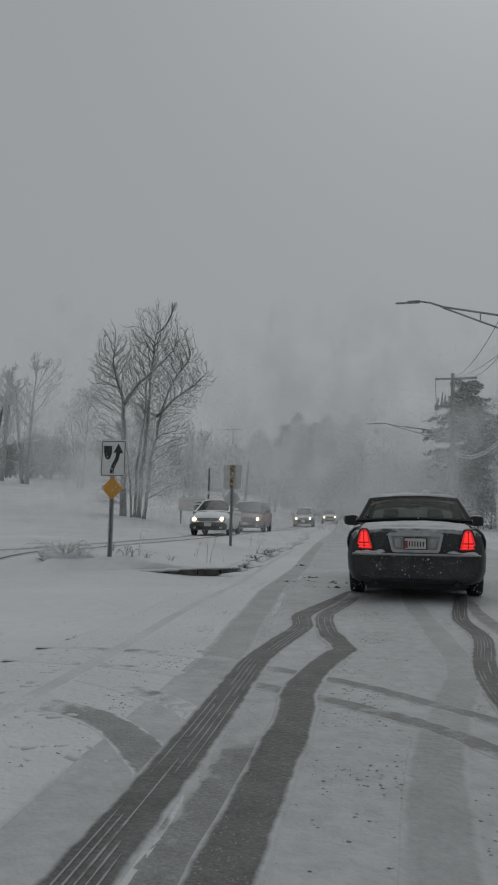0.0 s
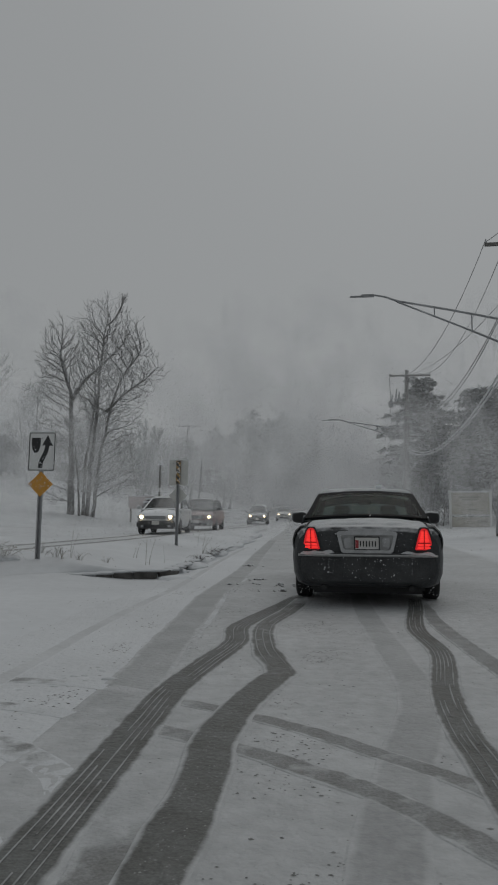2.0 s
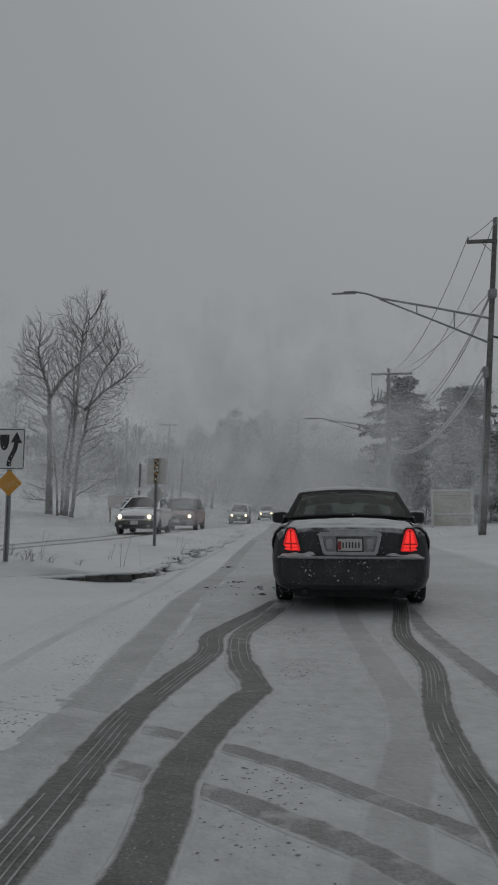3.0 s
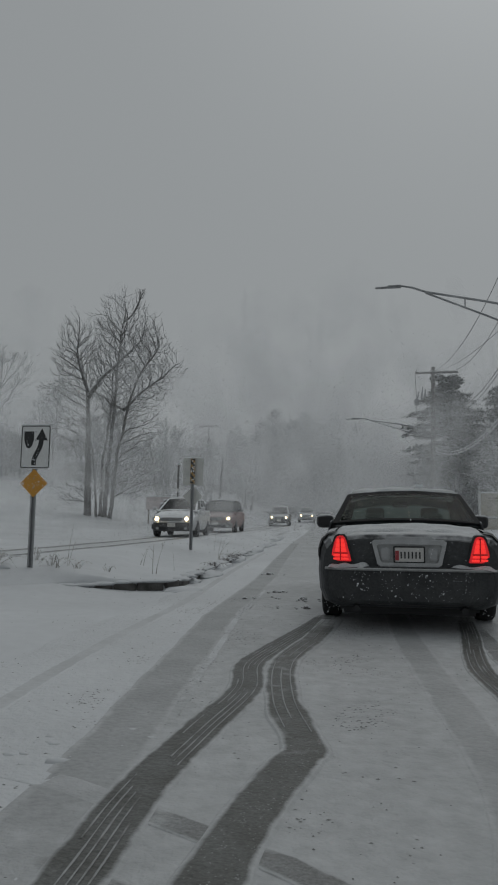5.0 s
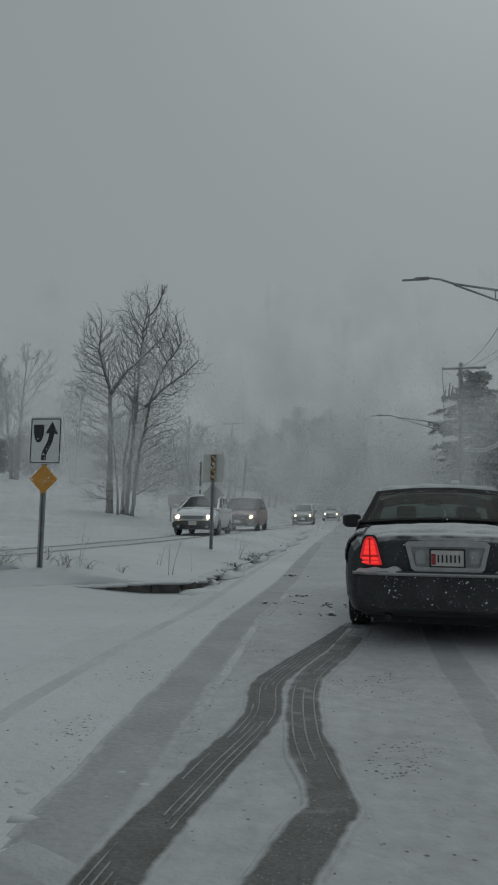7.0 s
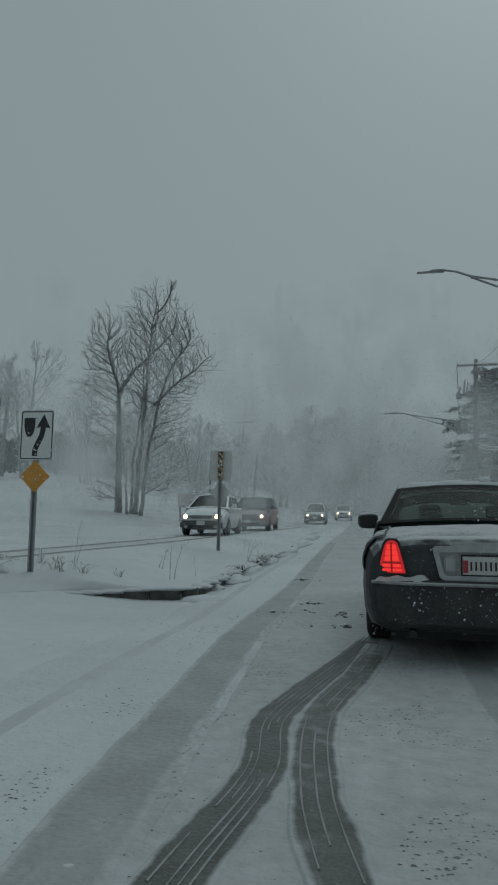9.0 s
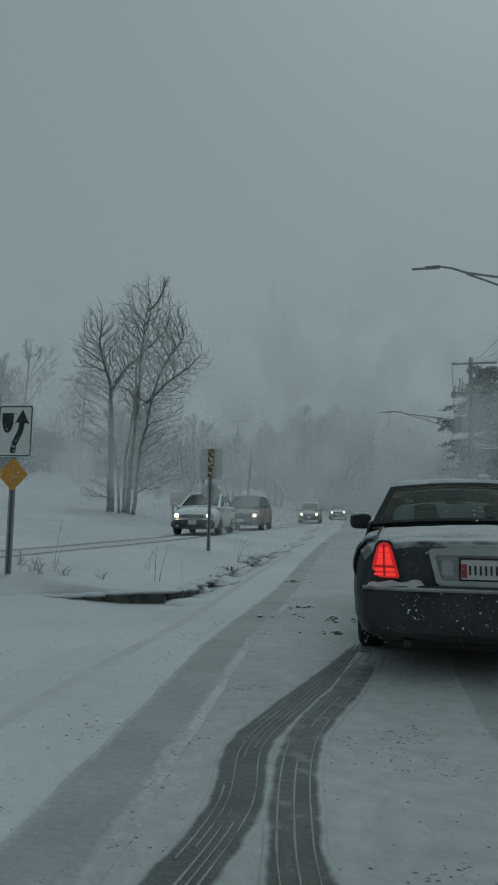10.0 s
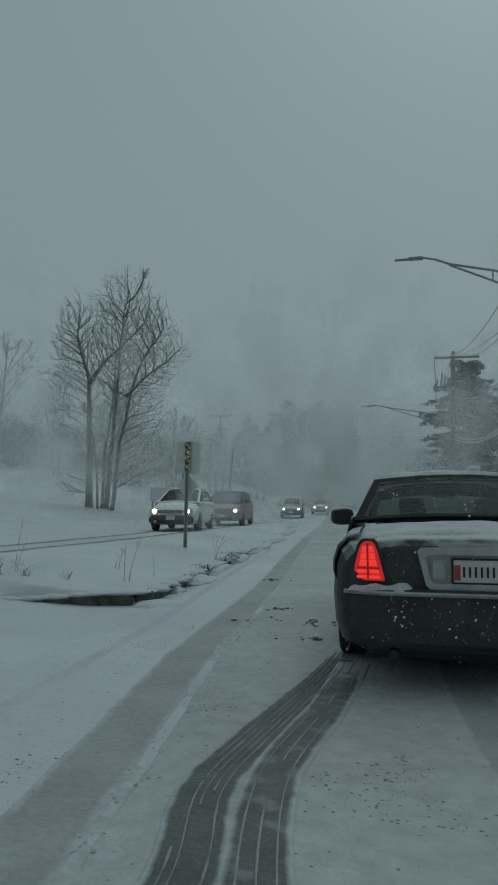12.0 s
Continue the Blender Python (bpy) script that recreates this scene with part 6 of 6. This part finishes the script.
# Dark underside box added to deepen the shade below the bumper.
part("underside_shade", box(1.5, 4.0, 0.22, (0, 2.45, 0.25), 0.04), TRIM, car, "dark underside box added to stand in for shade")
for s in (-1, 1):
    part("tailpipe", tube([(s * 0.55, 0.02, 0.25), (s * 0.55, 0.3, 0.26)], 0.035, 8), TRIM, car)
    sv, sw = [], []
    for k in range(29):
        f = k / 28
        y = 0.2 + 1.9 * f
        w_, zs_, zt_ = (along([(b[0], b[c]) for b in SALOON["body"]], y) for c in (1, 3, 4))
        edge_line = [(w_ + 0.006, zs_ - 0.32), (0.988 * w_ + 0.008, zs_ - 0.16), (0.955 * w_ + 0.008, zs_ - 0.065), (0.89 * w_ + 0.004, zs_ + 0.008), (0.8 * w_, zs_ + 0.25 * (zt_ - zs_) + 0.014)]
        for q in range(9):
            a = min(3, q // 2)
            e = q / 2 - a
            sv.append((s * (edge_line[a][0] * (1 - e) + edge_line[a + 1][0] * e + (0.009 if q > 1 else -0.02 if q == 0 else 0.004)), y, edge_line[a][1] * (1 - e) + edge_line[a + 1][1] * e + 0.01))
            sw.append(min(1, 0.2 + 5 * f, 5 * (1 - f)) * min(1.0, 0.4 + 0.14 * q) + 0.45 * lumps(f * 3, q * 0.25 + s, 2.0, 3.0))
    film = new("wing_snow", worn_mesh("wing_snow", sv, [(k * 9 + q, k * 9 + q + 1, (k + 1) * 9 + q + 1, (k + 1) * 9 + q) for k in range(28) for q in range(8)], DUSTING, sw, smooth=True))
    film.parent = car
    tagged(film, "film of blown snow over the rear wing")
snow_slab("bumper_snow", car, -0.86, -0.40, 0.0, 0.1, lambda x, y: 0.68 + 0.02 * lumps(x, y, 9.0, 2.0), 0.05, 15.0, "snow lodged on the bumper", 40, 6, CRUST)
snow_slab("bumper_snow", car, 0.40, 0.86, 0.0, 0.1, lambda x, y: 0.68 + 0.02 * lumps(x, y, 9.0, 4.0), 0.045, 16.0, "snow lodged on the bumper", 40, 6, CRUST)
slab_on("roof_clod", car, 0.14, 0.05, 0.1, (0.22, 2.1, 1.62), SNOW, "lump of snow on the roof", 0.022)
g = random.Random(21)
specks = []


def speck(x, y, z, s):
    pts = [(x - s, y, z), (x, y, z - s * g.uniform(0.6, 1.3)), (x + s, y, z + s * 0.3), (x + s * 0.2, y, z + s), (x, y - s * 0.7, z)]
    specks.append((pts, [(0, 1, 4), (1, 2, 4), (2, 3, 4), (3, 0, 4)]))


for _ in range(520):
    x = g.uniform(-0.88, 0.88)
    r = g.random()
    s = min(0.02, g.lognormvariate(-5.75, 0.55))
    if r < 0.42:
        speck(x * 0.9, -0.027 + 0.86 * max(0, abs(x * 0.9) - 0.6) ** 1.4, 0.34 + 0.3 * g.random() ** 0.8, s)
    elif r < 0.6:
        if abs(x) < 0.58:
            speck(x, 0.08 if abs(x) > 0.39 else 0.026, g.uniform(0.71, 0.95), s * 0.8)
    elif r < 0.8:
        a = g.uniform(-0.9, 0.7)
        speck(math.copysign(g.uniform(0.77, 0.98), x), 1.27 - 0.345 * math.cos(a), 0.335 + 0.345 * math.sin(a), s * 1.6)
    else:
        u, v = g.random(), g.random()
        p = quad_point([(-0.8, 1.11, 1.15), (0.8, 1.11, 1.15), (0.63, 1.80, 1.49), (-0.63, 1.80, 1.49)], u, v)
        speck(p.x, p.y - 0.045 * (1 - (2 * u - 1) ** 2) - 0.012, p.z + 0.02, s * 0.8)
tagged(part("snow_specks", merge(specks), SNOW, car, "flecks of blown snow stuck to the tail"), kind="stuff")

# maroon minivan, pale cars and dark utility vehicle coming the other way
VAN = dict(mirror_size=0.75, mirror_out=0.2, mirror=TRIM, paint=VAN_RED, glass=DARKGLASS, body=[(0.0, 0.86, 0.35, 0.9, 0.95), (0.1, 0.95, 0.3, 1.05, 1.08), (0.6, 0.98, 0.26, 1.05, 1.08), (1.6, 0.99, 0.25, 1.05, 1.08), (3.0, 0.99, 0.25, 1.06, 1.1), (4.1, 0.985, 0.25, 1.04, 1.11), (4.45, 0.97, 0.25, 0.99, 1.07), (4.75, 0.94, 0.25, 0.88, 0.97), (4.95, 0.89, 0.27, 0.76, 0.86), (5.04, 0.82, 0.29, 0.66, 0.74), (5.09, 0.7, 0.32, 0.56, 0.6)],
           ys=(0.1, 0.5, 3.0, 4.4), zb0=1.08, zb3=1.08, roof=1.70, wb=0.90, wt=0.70, pillars=(0.36, 0.68), axles=(0.95, 4.05), track=0.875, roof_snow=0.025, frame=PILLAR, bumper=VAN_GREY, lamp_z=0.74, grille_w=0.75, wr=0.34)
van = vehicle("minivan", "dusty maroon minivan with lit headlamps on the snowy road", parked(-6.9, 37.5, 5.1, 183), VAN, "oncoming cars")
front_face(van, 5.1, 0.95, VAN)
CROSS = dict(mirror_size=0.72, mirror_out=0.2, paint=CAR_WHITE, glass=DARKGLASS, body=[(0.0, 0.8, 0.35, 0.85, 0.9), (0.1, 0.88, 0.3, 1.02, 1.06), (0.6, 0.91, 0.27, 1.03, 1.07), (1.6, 0.92, 0.25, 1.02, 1.06), (2.8, 0.92, 0.25, 1.02, 1.07), (3.3, 0.915, 0.25, 0.98, 1.07), (3.8, 0.91, 0.25, 0.93, 1.02), (4.2, 0.89, 0.25, 0.86, 0.94), (4.45, 0.84, 0.28, 0.74, 0.82), (4.56, 0.74, 0.34, 0.58, 0.62)],
             ys=(0.15, 0.75, 2.2, 3.5), zb0=1.07, zb3=1.06, roof=1.60, wb=0.84, wt=0.66, pillars=(0.34, 0.66), axles=(0.9, 3.6), track=0.81, roof_snow=0.06, lamp_z=0.74, grille_w=0.85, grille_h=0.13, wr=0.34, bumper=DARK_LOWER)
suv = vehicle("white_crossover", "white crossover with lit headlamps and snowy bonnet", parked(-7.0, 29.6, 4.6, 184), CROSS, "oncoming cars")
front_face(suv, 4.6, 0.87, CROSS)
snow_slab("bonnet_snow", suv, -0.76, 0.76, 3.45, 4.42, lambda x, y: along([(b[0], b[4]) for b in CROSS["body"]], y) - 0.05 * (abs(x) / 0.7) ** 2, 0.05, 31.0, "snow lying on the bonnet", 30, 14)
DARK = dict(CROSS, paint=CAR_DARK, bumper=CAR_DARK, roof=1.68)
far_car = vehicle("dark_utility_vehicle", "dark utility vehicle with lit headlamps far down the road", parked(-6.35, 61.0, 4.6, 184), DARK, "oncoming cars")
front_face(far_car, 4.6, 0.87, DARK)
PALE = dict(CROSS, paint=CAR_SILVER, bumper=CAR_SILVER)
far_pale = vehicle("silver_car", "silver car with small lit headlamps in the far distance", parked(-5.3, 78.0, 4.6, 184), PALE, "oncoming cars")
front_face(far_pale, 4.6, 0.87, PALE)


# ---- falling flakes, and translucent wisps that imitate the haze over far things ----
def sown(near, far, per_metre, seed, low, high):
    """Random places in a wedge that fits the camera's view, as many for each metre of distance, thinning out upwards.
    """
    rs = np.random.RandomState(seed)
    count = int(per_metre * (far - near))
    top = 0.40
    d = rs.uniform(near, far, count)
    x = 0.45 + d * rs.uniform(-0.585, 0.255, count)
    z = -0.02 * d + 0.3 + d * top * rs.uniform(0, 1, count)
    keep = (z > low) & (rs.uniform(0, 1, count) < np.clip((high - z) / (high * 0.75), 0, 1) * np.clip((top - z / d) / 0.3, 0, 1))
    c = np.stack([x, 2.7 + d, z], 1)[keep]
    a, b = rs.normal(size=(2, len(c), 3))
    a /= np.linalg.norm(a, axis=1)[:, None]
    b = np.cross(a, b)
    b /= np.linalg.norm(b, axis=1)[:, None]
    return rs, c, a, b, d[keep]


def air_mesh(name, verts, faces, mat, label):
    n, k = faces.shape
    me = bpy.data.meshes.new(name)
    me.vertices.add(len(verts))
    me.vertices.foreach_set("co", verts.astype(np.float32).ravel())
    me.loops.add(n * k)
    me.loops.foreach_set("vertex_index", faces.astype(np.int32).ravel())
    me.polygons.add(n)
    me.polygons.foreach_set("loop_start", np.arange(0, n * k, k, dtype=np.int32))
    me.update(calc_edges=True)
    me.materials.append(mat)
    return tagged(new(name, me), label, "snowfall", kind="stuff")


def snowfall(name, label, near, far, thick, size, seed, low, high):
    """Three-cornered flakes with random turns, sized by distance to fit the view; thick: share of the view they cover
    for each metre of depth.
    """
    rs, c, a, b, d = sown(near, far, thick * 0.336 / (0.25 * size ** 2), seed, low, high)
    s = (size * d * rs.uniform(0.7, 1.3, len(c)))[:, None]
    verts = np.stack([c + a * s * 0.6, c - a * s * 0.3 + b * s * 0.5, c - a * s * 0.3 - b * s * 0.5], 1).reshape(-1, 3)
    return air_mesh(name, verts, np.arange(len(verts)).reshape(-1, 3), FLAKE, label)


def haze_veils(name, label, near, far, thick, size, seed, low, high):
    """Thin upright soft-rimmed wisps that imitate haze; thick: share of the light they stop for each metre."""
    rs, c, a, b, d = sown(near, far, thick * 0.336 * 3 / (1.66 * size ** 2 * HAZE_BODY), seed, low, high)
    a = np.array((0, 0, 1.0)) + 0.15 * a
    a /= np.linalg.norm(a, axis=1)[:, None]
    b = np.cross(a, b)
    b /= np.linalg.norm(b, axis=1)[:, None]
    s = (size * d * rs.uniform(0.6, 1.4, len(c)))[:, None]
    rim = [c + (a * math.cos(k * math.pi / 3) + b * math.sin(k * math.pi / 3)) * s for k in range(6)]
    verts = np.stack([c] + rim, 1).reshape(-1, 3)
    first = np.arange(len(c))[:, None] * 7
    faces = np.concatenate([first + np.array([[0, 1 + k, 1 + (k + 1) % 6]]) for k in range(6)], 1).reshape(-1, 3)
    ob = air_mesh(name, verts, faces, HAZE_WISP, label)
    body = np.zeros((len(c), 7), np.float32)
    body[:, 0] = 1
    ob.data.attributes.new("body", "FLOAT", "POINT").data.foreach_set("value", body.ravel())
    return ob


# Wisps sized by distance fill the camera's view to imitate haze.
haze_veils("haze_wisps", "soft translucent wisps standing in for snow haze", 20, 72, 0.0112, 0.05, 5, 0.3, 24)
haze_veils("distant_haze_wisps", "denser translucent wisps standing in for far snow haze", 72, 130, 0.0185, 0.05, 8, 0.3, 28)
snowfall("falling_snow", "countless snowflakes in the air, sized to fit the camera's view", 16, 60, 0.0022, 0.0016, 7, 0.25, 16)
snowfall("near_snowflakes", "single snowflakes drifting down close by", 3.5, 15, 0.00011, 0.0011, 6, 0.05, 9)
